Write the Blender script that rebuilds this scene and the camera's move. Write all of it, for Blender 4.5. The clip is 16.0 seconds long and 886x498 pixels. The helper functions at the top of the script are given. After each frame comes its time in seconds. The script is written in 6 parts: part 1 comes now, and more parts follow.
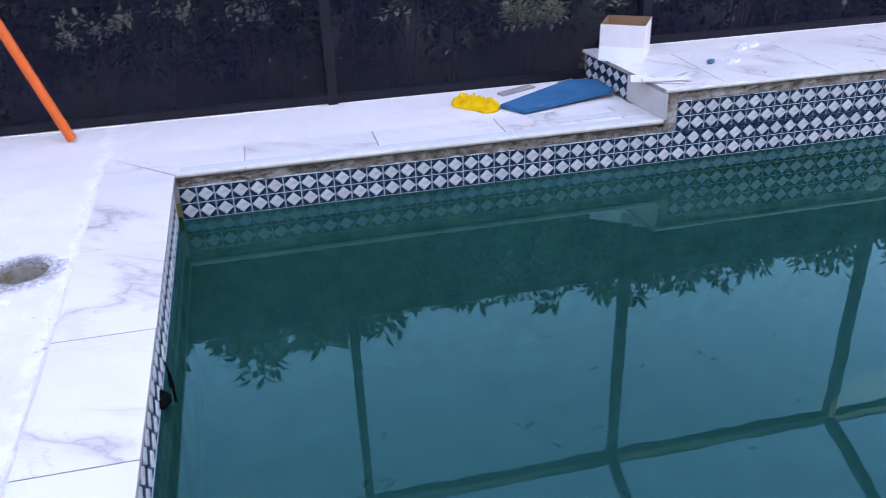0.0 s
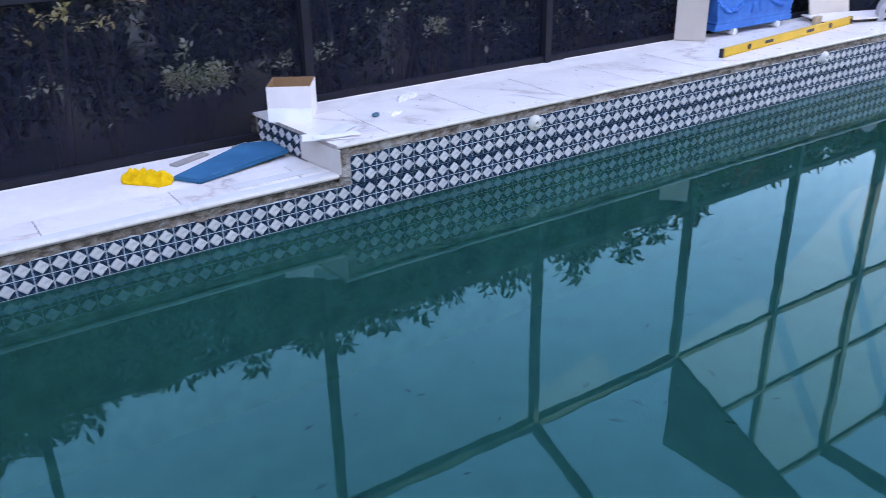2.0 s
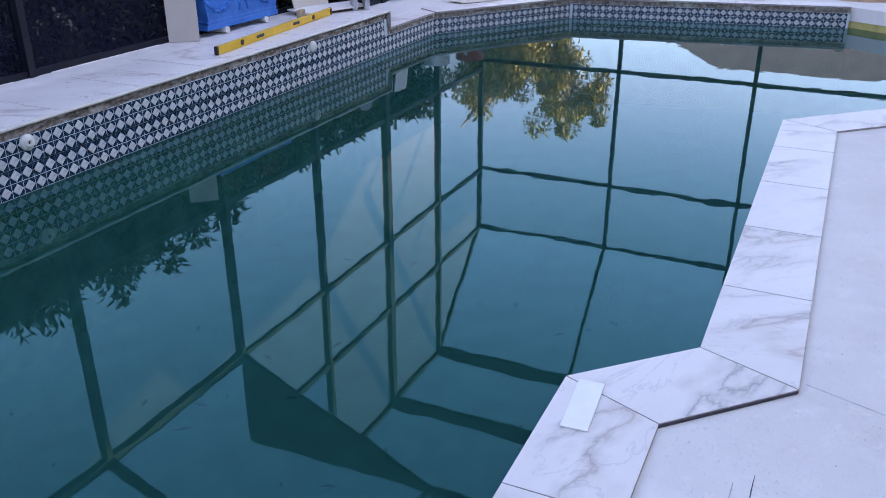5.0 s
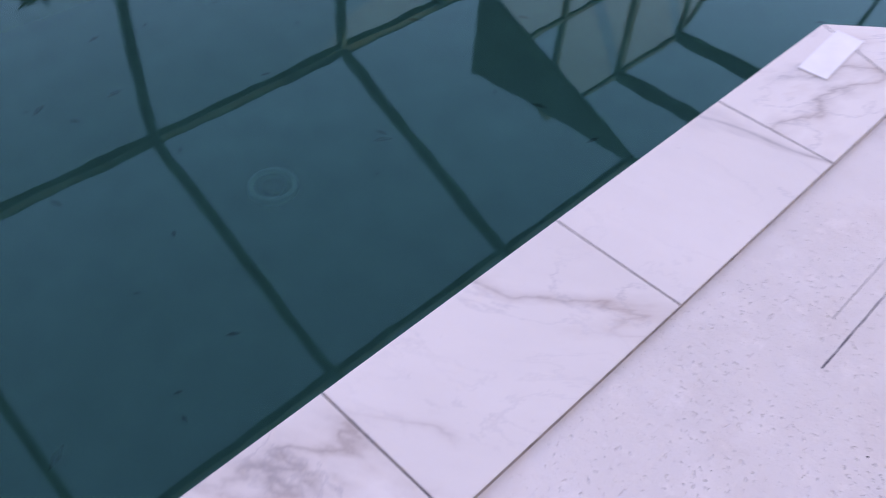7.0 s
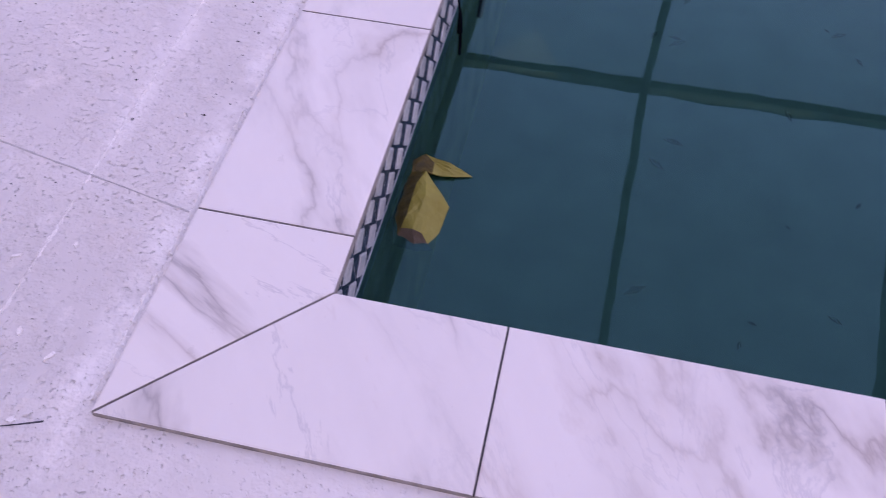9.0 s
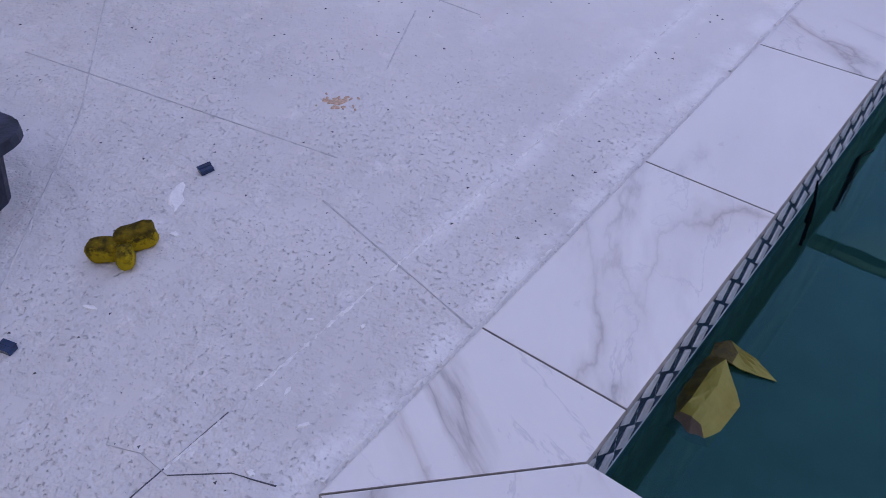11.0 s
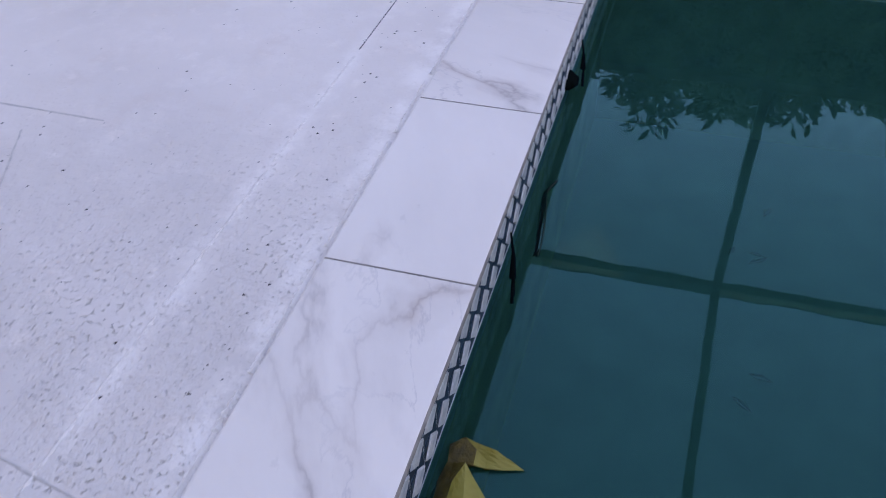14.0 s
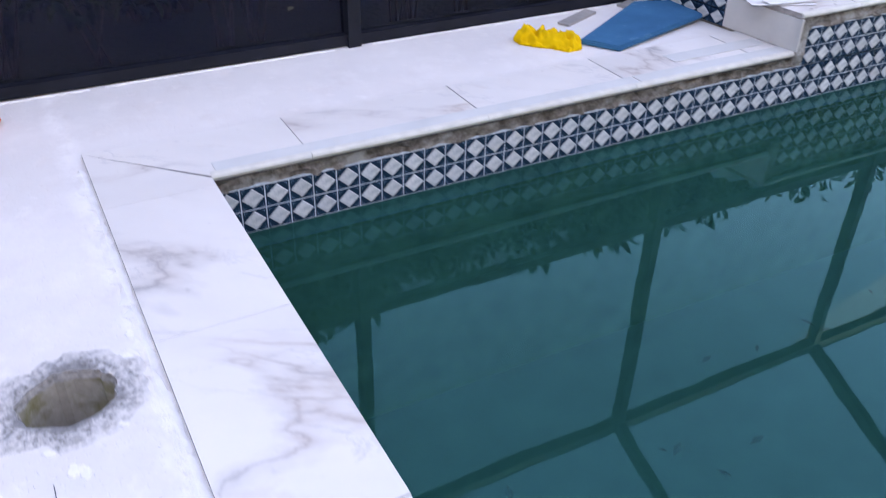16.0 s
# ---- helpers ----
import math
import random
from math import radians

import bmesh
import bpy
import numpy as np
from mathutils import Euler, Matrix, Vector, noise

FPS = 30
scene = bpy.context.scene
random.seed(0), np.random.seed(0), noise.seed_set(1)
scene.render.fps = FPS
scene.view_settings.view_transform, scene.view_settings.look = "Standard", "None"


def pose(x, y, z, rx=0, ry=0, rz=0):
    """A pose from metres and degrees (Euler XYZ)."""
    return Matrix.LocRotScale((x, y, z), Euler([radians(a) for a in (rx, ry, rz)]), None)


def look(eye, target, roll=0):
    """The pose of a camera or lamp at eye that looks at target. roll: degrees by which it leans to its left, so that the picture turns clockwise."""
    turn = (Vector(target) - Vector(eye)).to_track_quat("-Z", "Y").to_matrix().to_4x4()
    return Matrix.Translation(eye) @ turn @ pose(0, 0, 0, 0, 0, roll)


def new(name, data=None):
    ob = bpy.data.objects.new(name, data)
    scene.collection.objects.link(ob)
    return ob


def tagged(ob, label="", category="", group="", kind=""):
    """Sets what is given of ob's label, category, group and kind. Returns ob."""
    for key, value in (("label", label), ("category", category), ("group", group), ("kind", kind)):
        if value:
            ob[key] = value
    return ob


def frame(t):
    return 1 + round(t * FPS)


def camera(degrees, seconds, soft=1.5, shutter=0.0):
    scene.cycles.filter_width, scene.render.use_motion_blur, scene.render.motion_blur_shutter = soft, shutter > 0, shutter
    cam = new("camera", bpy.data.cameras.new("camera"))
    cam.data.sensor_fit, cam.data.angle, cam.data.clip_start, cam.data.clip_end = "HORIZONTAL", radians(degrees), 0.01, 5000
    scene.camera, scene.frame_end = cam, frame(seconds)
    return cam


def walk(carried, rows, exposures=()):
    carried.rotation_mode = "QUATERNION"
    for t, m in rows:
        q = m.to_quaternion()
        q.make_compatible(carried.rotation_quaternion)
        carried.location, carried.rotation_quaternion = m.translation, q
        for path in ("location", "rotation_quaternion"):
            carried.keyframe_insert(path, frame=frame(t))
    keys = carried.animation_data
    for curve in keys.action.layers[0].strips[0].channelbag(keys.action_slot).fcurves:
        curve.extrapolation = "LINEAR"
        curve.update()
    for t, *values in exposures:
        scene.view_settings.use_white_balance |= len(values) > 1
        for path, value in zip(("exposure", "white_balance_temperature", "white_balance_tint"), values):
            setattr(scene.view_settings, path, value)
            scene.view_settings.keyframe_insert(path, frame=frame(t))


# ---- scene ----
from mathutils import geometry

cam = camera(54.8, 16.0, soft=0.85, shutter=0.25)
PATH = [
    (0, (0.388, -0.393, 1.381), (0.767, 1.343, 0.464), -2.0),
    (0.5, (0.392, -0.407, 1.428), (0.94, 1.307, 0.557), -2.0),
    (1, (0.394, -0.401, 1.421), (1.085, 1.274, 0.573), -1.7),
    (1.5, (0.442, -0.408, 1.436), (1.263, 1.204, 0.583), -1.6),
    (2, (0.468, -0.413, 1.438), (1.481, 1.098, 0.606), -1.0),
    (2.5, (0.489, -0.44, 1.433), (1.667, 0.969, 0.642), -0.6),
    (3, (0.511, -0.455, 1.433), (1.833, 0.828, 0.655), -0.2),
    (3.5, (0.532, -0.498, 1.433), (2.006, 0.61, 0.659), 0.2),
    (4, (0.544, -0.543, 1.428), (2.15, 0.369, 0.661), 0.2),
    (4.2, (0.553, -0.568, 1.427), (2.206, 0.26, 0.664), 0.2),
    (6.3, (0.446, -0.59, 1.268), (1.989, 0.039, 0.162), 4.8),
    (6.5, (0.425, -0.6, 1.244), (1.851, 0.034, -0.007), 5.8),
    (7, (0.438, -0.657, 1.195), (1.477, 0.253, -0.252), 5.0),
    (7.5, (0.457, -0.736, 1.162), (1.001, 0.333, -0.438), 4.7),
    (8, (0.429, -0.763, 1.17), (0.562, 0.406, -0.447), 1.6),
    (8.5, (0.383, -0.783, 1.207), (0.291, 0.4, -0.403), 1.3),
    (9, (0.354, -0.789, 1.212), (0.103, 0.414, -0.367), 1.0),
    (9.5, (0.308, -0.766, 1.206), (-0.121, 0.475, -0.303), -0.6),
    (10, (0.262, -0.723, 1.194), (-0.244, 0.527, -0.284), 0.3),
    (10.2, (0.275, -0.718, 1.203), (-0.406, 0.494, -0.235), -0.2),
    (12.3, (0.351, -0.644, 1.183), (-0.675, 0.403, -0.177), -4.1),
    (12.5, (0.362, -0.631, 1.181), (-0.67, 0.432, -0.162), -4.6),
    (13, (0.396, -0.573, 1.151), (-0.623, 0.534, -0.167), -5.6),
    (13.5, (0.381, -0.477, 1.092), (-0.394, 0.814, -0.224), -3.4),
    (14, (0.283, -0.374, 1.083), (-0.167, 1.07, -0.226), -1.4),
    (14.5, (0.144, -0.123, 1.095), (-0.136, 1.357, -0.221), -1.8),
    (15, (-0.135, 0.209, 1.144), (0.09, 1.773, -0.082), 2.0),
    (15.5, (-0.362, 0.579, 1.151), (0.336, 2.048, -0.012), 2.0),
    (16, (-0.444, 1.059, 1.169), (0.36, 2.524, 0.07), 1.3),
]
walk(cam, [(t, look(eye, target, roll)) for t, eye, target, roll in PATH],
     exposures=[(0, 3.85, 8800, 33), (1, 3.85, 8800, 32), (2, 3.9, 8500, 31), (3, 3.6, 8150, 31), (4, 3.2, 7800, 31), (6.3, 3.15, 9400, 40), (7, 3.25, 10200, 49), (8.2, 3.15, 9900, 62), (8.9, 3.2, 9700, 66), (9.5, 2.9, 9400, 60), (10.2, 2.8, 8700, 48),
                (12.5, 2.5, 8350, 41), (13.5, 2.62, 8800, 38), (14, 3.0, 9200, 37), (14.5, 3.15, 9900, 41), (15, 3.2, 10400, 46), (16, 3.75, 9800, 32)])


# ---- world and sun ----
SUN_AZ = radians(165)      # the sun stands behind the house, over the pool's near side
SUN_EL = radians(23)
world = bpy.data.worlds.new("evening_sky")
scene.world = world
world.use_nodes = True
wn = world.node_tree
wn.nodes.clear()
w_out = wn.nodes.new("ShaderNodeOutputWorld")
w_bg = wn.nodes.new("ShaderNodeBackground")
w_sky = wn.nodes.new("ShaderNodeTexSky")
w_sky.sky_type = "NISHITA"
w_sky.sun_disc = False
w_sky.sun_elevation = SUN_EL
w_sky.sun_rotation = SUN_AZ
w_sky.air_density, w_sky.dust_density, w_sky.ozone_density = 1.0, 0.35, 3.2
wn.links.new(w_sky.outputs[0], w_bg.inputs[0])
w_bg.inputs[1].default_value = 0.10
wn.links.new(w_bg.outputs[0], w_out.inputs[0])
sun_way = Vector((math.sin(SUN_AZ) * math.cos(SUN_EL), math.cos(SUN_AZ) * math.cos(SUN_EL), math.sin(SUN_EL)))
sun = new("sun", bpy.data.lights.new("sun", "SUN"))
sun.data.energy, sun.data.angle, sun.data.color = 4.5, radians(0.6), (1.0, 0.80, 0.56)
sun.matrix_world = look(sun_way * 60, (0, 0, 0))


# ---- materials ----
class Nodes:
    """A small builder for node materials."""

    def __init__(self, name, rough=0.6, metal=0.0, spec=0.4):
        self.m = bpy.data.materials.new(name)
        self.m.use_nodes = True
        self.t = self.m.node_tree
        self.b = self.t.nodes["Principled BSDF"]
        self.b.inputs["Roughness"].default_value = rough
        self.b.inputs["Metallic"].default_value = metal
        self.b.inputs["Specular IOR Level"].default_value = spec
        self.pos = self.t.nodes.new("ShaderNodeTexCoord").outputs["Object"]

    def place(self, shift=0.0, stretch=(1, 1, 1), turn=0.0):
        """Coordinates of the thing, moved by the thing's own random number."""
        mp = self.t.nodes.new("ShaderNodeMapping")
        mp.inputs["Scale"].default_value = stretch
        mp.inputs["Rotation"].default_value = (0, 0, radians(turn))
        self.t.links.new(self.pos, mp.inputs["Vector"])
        if shift:
            info = self.t.nodes.new("ShaderNodeObjectInfo")
            mul = self.t.nodes.new("ShaderNodeMath")
            mul.operation = "MULTIPLY"
            mul.inputs[1].default_value = shift
            self.t.links.new(info.outputs["Random"], mul.inputs[0])
            self.t.links.new(mul.outputs[0], mp.inputs["Location"])
        return mp.outputs[0]

    def noise(self, scale, detail=4, rough=0.55, at=None, warp=0.0):
        n = self.t.nodes.new("ShaderNodeTexNoise")
        n.inputs["Scale"].default_value = scale
        n.inputs["Detail"].default_value = detail
        n.inputs["Roughness"].default_value = rough
        n.inputs["Distortion"].default_value = warp
        self.t.links.new(at or self.pos, n.inputs["Vector"])
        return n.outputs["Fac"]

    def ramp(self, fac, *stops):
        r = self.t.nodes.new("ShaderNodeValToRGB")
        e = r.color_ramp.elements
        while len(e) < len(stops):
            e.new(0.5)
        for el, (p, c) in zip(e, stops):
            el.position, el.color = p, (*c, 1) if len(c) == 3 else c
        self.t.links.new(fac, r.inputs[0])
        return r.outputs[0]

    def grey(self, fac, *stops):
        return self.ramp(fac, *[(p, (v, v, v)) for p, v in stops])

    def mix(self, fac, a, b, mode="MIX"):
        n = self.t.nodes.new("ShaderNodeMix")
        n.data_type, n.blend_type = "RGBA", mode
        for sock, v in ((n.inputs[0], fac), (n.inputs[6], a), (n.inputs[7], b)):
            if isinstance(v, (int, float)):
                sock.default_value = v
            elif isinstance(v, tuple):
                sock.default_value = (*v, 1)
            else:
                self.t.links.new(v, sock)
        return n.outputs[2]

    def math(self, op, a, b):
        n = self.t.nodes.new("ShaderNodeMath")
        n.operation = op
        for sock, v in zip(n.inputs, (a, b)):
            if isinstance(v, (int, float)):
                sock.default_value = v
            else:
                self.t.links.new(v, sock)
        return n.outputs[0]

    def random(self):
        return self.t.nodes.new("ShaderNodeObjectInfo").outputs["Random"]

    def island(self):
        return self.t.nodes.new("ShaderNodeNewGeometry").outputs["Random Per Island"]

    def color(self, c):
        if isinstance(c, tuple):
            self.b.inputs["Base Color"].default_value = (*c, 1)
        else:
            self.t.links.new(c, self.b.inputs["Base Color"])
        return self

    def rough(self, fac):
        self.t.links.new(fac, self.b.inputs["Roughness"])
        return self

    def bump(self, height, strength=0.3, distance=0.01):
        n = self.t.nodes.new("ShaderNodeBump")
        n.inputs["Strength"].default_value = strength
        n.inputs["Distance"].default_value = distance
        self.t.links.new(height, n.inputs["Height"])
        self.t.links.new(n.outputs[0], self.b.inputs["Normal"])
        return self


def simple(name, colour, rough=0.6, metal=0.0, spec=0.4, vary=0.12, scale=18.0, relief=0.1):
    """A plain surface with soft mottling and fine relief."""
    n = Nodes(name, rough, metal, spec)
    dark = tuple(c * (1 - vary) for c in colour)
    light = tuple(min(1, c * (1 + vary)) for c in colour)
    n.color(n.ramp(n.noise(scale, 5), (0.3, dark), (0.7, light)))
    n.bump(n.noise(scale * 6, 3), relief, 0.004)
    return n.m


def marble(name):
    """White porcelain with grey and rose veins, another cut on each tile."""
    n = Nodes(name, 0.28, 0.0, 0.45)
    turned = n.place(0.0, (1.0, 1.0, 1.0), 40)
    spin = n.t.nodes.new("ShaderNodeCombineXYZ")          # each tile is cut at its own angle
    n.t.links.new(n.math("ADD", n.math("MULTIPLY", n.random(), 1.3), 0.15), spin.inputs[2])
    n.t.links.new(spin.outputs[0], turned.node.inputs["Rotation"])
    world_at, n.pos = n.pos, turned
    at = n.place(37.0, (0.42, 1.0, 1.0), 0)
    n.pos = world_at
    cloud = n.noise(2.6, 5, 0.6, at)
    base = n.ramp(cloud, (0.3, (0.72, 0.655, 0.60)), (0.6, (0.80, 0.73, 0.67)))
    v1 = n.noise(2.2, 7, 0.52, at, 0.35)
    vein = n.grey(v1, (0.460, 0.0), (0.486, 0.26), (0.496, 0.55), (0.5005, 0.85), (0.507, 0.42), (0.522, 0.22), (0.555, 0.0))
    where = n.grey(n.noise(2.4, 3, 0.5, at), (0.41, 0.0), (0.55, 1.0))
    strong = n.mix(1.0, vein, where, "MULTIPLY")
    v2 = n.noise(4.6, 8, 0.62, at, 0.6)
    thin = n.grey(v2, (0.488, 0.0), (0.5, 0.32), (0.511, 0.0))
    tone = n.ramp(n.noise(3.0, 2, 0.5, at), (0.4, (0.25, 0.215, 0.21)), (0.62, (0.44, 0.31, 0.25)))
    c = n.mix(n.math("MULTIPLY", strong, 0.9), base, tone)
    thin2 = n.mix(1.0, thin, where, "MULTIPLY")
    c = n.mix(thin2, c, (0.36, 0.33, 0.34))
    stain = n.grey(n.noise(5.0, 6, 0.65, at, 0.5), (0.64, 0.0), (0.70, 0.28))
    c = n.mix(stain, c, (0.60, 0.475, 0.40))
    dust = n.grey(n.noise(9.0, 6, 0.7), (0.45, 0.0), (0.8, 0.35))
    n.color(n.mix(dust, c, (0.76, 0.695, 0.64)))
    n.rough(n.grey(n.noise(14.0, 5, 0.6), (0.3, 0.25), (0.75, 0.5)))
    n.bump(n.noise(60.0, 3), 0.03, 0.002)
    return n.m


def deck_concrete(name):
    """Chalky, worn stamped concrete, white with grey scuffs and pits."""
    n = Nodes(name, 0.85, 0.0, 0.25)
    big = n.noise(1.3, 5, 0.6)
    mid = n.noise(7.0, 8, 0.68)
    base = n.ramp(big, (0.3, (0.72, 0.655, 0.605)), (0.55, (0.79, 0.72, 0.665)), (0.75, (0.83, 0.76, 0.705)))
    c = n.mix(n.grey(mid, (0.50, 0.0), (0.68, 0.6)), base, (0.85, 0.78, 0.725))
    sep = n.t.nodes.new("ShaderNodeSeparateXYZ")
    n.t.links.new(n.pos, sep.inputs[0])
    old = n.math("ADD", sep.outputs[1], n.math("MULTIPLY", n.noise(1.7, 4, 0.6), 1.2))
    old = n.grey(n.math("MULTIPLY", n.math("SUBTRACT", old, 0.35), 0.4), (0.30, 1.0), (0.62, 0.12))
    old = n.mix(1.0, old, n.grey(n.math("ADD", n.math("MULTIPLY", sep.outputs[0], 0.5), 0.5), (0.30, 1.0), (0.58, 0.40)), "MULTIPLY")   # old rough slab, newer screed to the north
    zone = n.mix(1.0, n.grey(n.noise(3.4, 6, 0.65), (0.42, 0.22), (0.60, 1.0)), old, "MULTIPLY")
    holes = n.noise(96.0, 2, 0.5)
    pits = n.grey(holes, (0.29, 1.0), (0.37, 0.0))
    grain = n.noise(230.0, 4, 0.7)
    speck = n.grey(grain, (0.27, 0.35), (0.36, 0.0))
    c = n.mix(n.math("MULTIPLY", old, n.grey(n.noise(3.1, 6, 0.7), (0.3, 0.62), (0.7, 0.22))), c, (0.56, 0.51, 0.48))
    c = n.mix(n.grey(n.noise(5.5, 6, 0.65), (0.56, 0.0), (0.72, 0.38)), c, (0.66, 0.545, 0.475))         # rosy bare patches
    c = n.mix(n.grey(n.noise(11.0, 7, 0.7), (0.58, 0.0), (0.68, 0.55)), c, (0.87, 0.80, 0.745))           # chalk smears
    c = n.mix(n.mix(1.0, speck, zone, "MULTIPLY"), c, (0.44, 0.40, 0.375))
    deep = n.grey(n.noise(64.0, 2, 0.5), (0.215, 0.9), (0.255, 0.0))
    # hollows of the bump are darkened in colour too, as shade inside them
    c = n.mix(n.math("MULTIPLY", n.mix(1.0, pits, zone, "MULTIPLY"), 0.30), c, (0.36, 0.325, 0.30))
    side = n.math("ABSOLUTE", n.math("ADD", n.math("ADD", sep.outputs[0], 0.545), n.math("MULTIPLY", n.math("SUBTRACT", n.noise(7.0, 5, 0.7), 0.5), 0.07)), 0.0)
    along = n.grey(n.math("MULTIPLY", n.math("ABSOLUTE", n.math("SUBTRACT", sep.outputs[1], 0.95), 0.0), 0.5), (0.28, 1.0), (0.46, 0.0))
    swept = n.mix(1.0, n.mix(1.0, n.grey(side, (0.004, 0.8), (0.045, 0.0)), along, "MULTIPLY"), n.grey(n.noise(16.0, 6, 0.7), (0.38, 0.15), (0.6, 1.0)), "MULTIPLY")
    edge = n.math("ABSOLUTE", n.math("ADD", n.math("ADD", sep.outputs[0], 0.335), n.math("MULTIPLY", n.math("SUBTRACT", n.noise(9.0, 5, 0.7), 0.5), 0.09)), 0.0)
    swept = n.mix(1.0, swept, n.mix(1.0, n.grey(edge, (0.010, 0.8), (0.05, 0.0)), n.grey(n.noise(6.0, 6, 0.7), (0.42, 0.0), (0.56, 1.0)), "MULTIPLY"), "LIGHTEN")
    n.color(n.mix(swept, n.mix(n.mix(1.0, deep, zone, "MULTIPLY"), c, (0.20, 0.185, 0.175)), (0.88, 0.82, 0.765)))      # white dust swept along the chalk line and the coping
    bumps = n.grey(holes, (0.28, 0.0), (0.38, 0.9), (0.46, 1.0))
    sunk = n.math("ADD", n.math("MULTIPLY", bumps, 0.36), n.math("MULTIPLY", n.noise(13.0, 5, 0.55), 0.26))
    rise = n.math("ADD", sunk, n.math("MULTIPLY", grain, 0.10))
    flat = n.math("MULTIPLY", n.math("ADD", rise, 0.5), n.math("ADD", n.math("MULTIPLY", zone, 0.85), 0.14))
    n.bump(flat, 1.0, 0.0135)
    return n.m


def ground_cover(name):
    n = Nodes(name, 0.9, 0.0, 0.2)
    # ground colour darkened to hold the shade below the hedge
    c = n.ramp(n.noise(0.6, 8, 0.65), (0.3, (0.018, 0.020, 0.012)), (0.55, (0.035, 0.035, 0.020)), (0.75, (0.07, 0.06, 0.035)))
    n.color(c)
    n.bump(n.noise(30.0, 6), 0.6, 0.03)
    return n.m


def mortar(name):
    """Broken mortar bed, brown-grey with pale crumbs and dark holes."""
    n = Nodes(name, 0.9, 0.0, 0.2)
    c = n.ramp(n.noise(24.0, 7, 0.7), (0.32, (0.09, 0.07, 0.055)), (0.5, (0.26, 0.215, 0.18)), (0.68, (0.46, 0.41, 0.36)))
    lime = n.grey(n.noise(9.0, 5, 0.6), (0.55, 0.0), (0.66, 0.8))
    n.color(n.mix(lime, c, (0.50, 0.47, 0.43)))
    n.bump(n.noise(40.0, 7, 0.7), 0.9, 0.02)
    return n.m


def water_surface(name):
    """Green, cloudy pool water: a tinted body, a little see-through, with a teal-tinted mirror on top."""
    m = bpy.data.materials.new(name)
    m.use_nodes = True
    t = m.node_tree
    t.nodes.clear()
    out = t.nodes.new("ShaderNodeOutputMaterial")
    body = t.nodes.new("ShaderNodeBsdfDiffuse")
    clear = t.nodes.new("ShaderNodeBsdfTransparent")
    clear.inputs[0].default_value = (0.22, 0.76, 0.66, 1)
    depth = t.nodes.new("ShaderNodeMixShader")
    depth.inputs[0].default_value = 0.33
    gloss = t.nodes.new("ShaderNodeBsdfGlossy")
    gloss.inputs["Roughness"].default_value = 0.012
    top = t.nodes.new("ShaderNodeMixShader")
    fres = t.nodes.new("ShaderNodeFresnel")
    fres.inputs["IOR"].default_value = 1.41
    pos = t.nodes.new("ShaderNodeTexCoord")
    cloud = t.nodes.new("ShaderNodeTexNoise")
    cloud.inputs["Scale"].default_value = 0.8
    cloud.inputs["Detail"].default_value = 5
    ramp = t.nodes.new("ShaderNodeValToRGB")
    ramp.color_ramp.elements[0].position, ramp.color_ramp.elements[0].color = 0.35, (0.0005, 0.054, 0.045, 1)
    ramp.color_ramp.elements[1].position, ramp.color_ramp.elements[1].color = 0.65, (0.0006, 0.066, 0.056, 1)
    rip = t.nodes.new("ShaderNodeTexNoise")
    rip.inputs["Scale"].default_value = 2.4
    rip.inputs["Detail"].default_value = 3
    bump = t.nodes.new("ShaderNodeBump")
    bump.inputs["Strength"].default_value = 0.035
    bump.inputs["Distance"].default_value = 0.02
    link = t.links.new
    link(pos.outputs["Object"], cloud.inputs["Vector"])
    link(cloud.outputs["Fac"], ramp.inputs[0])
    link(ramp.outputs[0], body.inputs[0])
    link(pos.outputs["Object"], rip.inputs["Vector"])
    link(rip.outputs["Fac"], bump.inputs["Height"])
    link(bump.outputs[0], gloss.inputs["Normal"])
    link(bump.outputs[0], fres.inputs["Normal"])
    link(body.outputs[0], depth.inputs[1])
    link(clear.outputs[0], depth.inputs[2])
    link(fres.outputs[0], top.inputs[0])
    mirror_tint = t.nodes.new("ShaderNodeValToRGB")              # reflected sky is painted teal looking down, nearly clear at a glance
    mirror_tint.color_ramp.elements[0].position, mirror_tint.color_ramp.elements[0].color = 0.03, (0.20, 0.95, 1.0, 1)
    mirror_tint.color_ramp.elements[1].position, mirror_tint.color_ramp.elements[1].color = 0.26, (0.80, 0.96, 1.0, 1)
    link(fres.outputs[0], mirror_tint.inputs[0])
    link(mirror_tint.outputs[0], gloss.inputs["Color"])
    link(depth.outputs[0], top.inputs[1])
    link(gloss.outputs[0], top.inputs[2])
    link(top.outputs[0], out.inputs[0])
    return m


def mesh_screen(name, clear_share, tone):
    """Insect mesh: fine threads as a part-clear sheet, lit or shaded through its tone."""
    m = bpy.data.materials.new(name)
    m.use_nodes = True
    t = m.node_tree
    t.nodes.clear()
    out = t.nodes.new("ShaderNodeOutputMaterial")
    thread = t.nodes.new("ShaderNodeBsdfDiffuse")
    thread.inputs[0].default_value = (*tone, 1)
    gap = t.nodes.new("ShaderNodeBsdfTransparent")
    mix = t.nodes.new("ShaderNodeMixShader")
    mix.inputs[0].default_value = clear_share
    t.links.new(thread.outputs[0], mix.inputs[1])
    t.links.new(gap.outputs[0], mix.inputs[2])
    t.links.new(mix.outputs[0], out.inputs[0])
    return m


def leaf_paint(name, low, mid, high):
    n = Nodes(name, 0.7, 0.0, 0.12)
    n.color(n.ramp(n.island(), (0.1, low), (0.75, mid), (0.97, high)))
    n.b.inputs["Transmission Weight"].default_value = 0.0
    return n.m


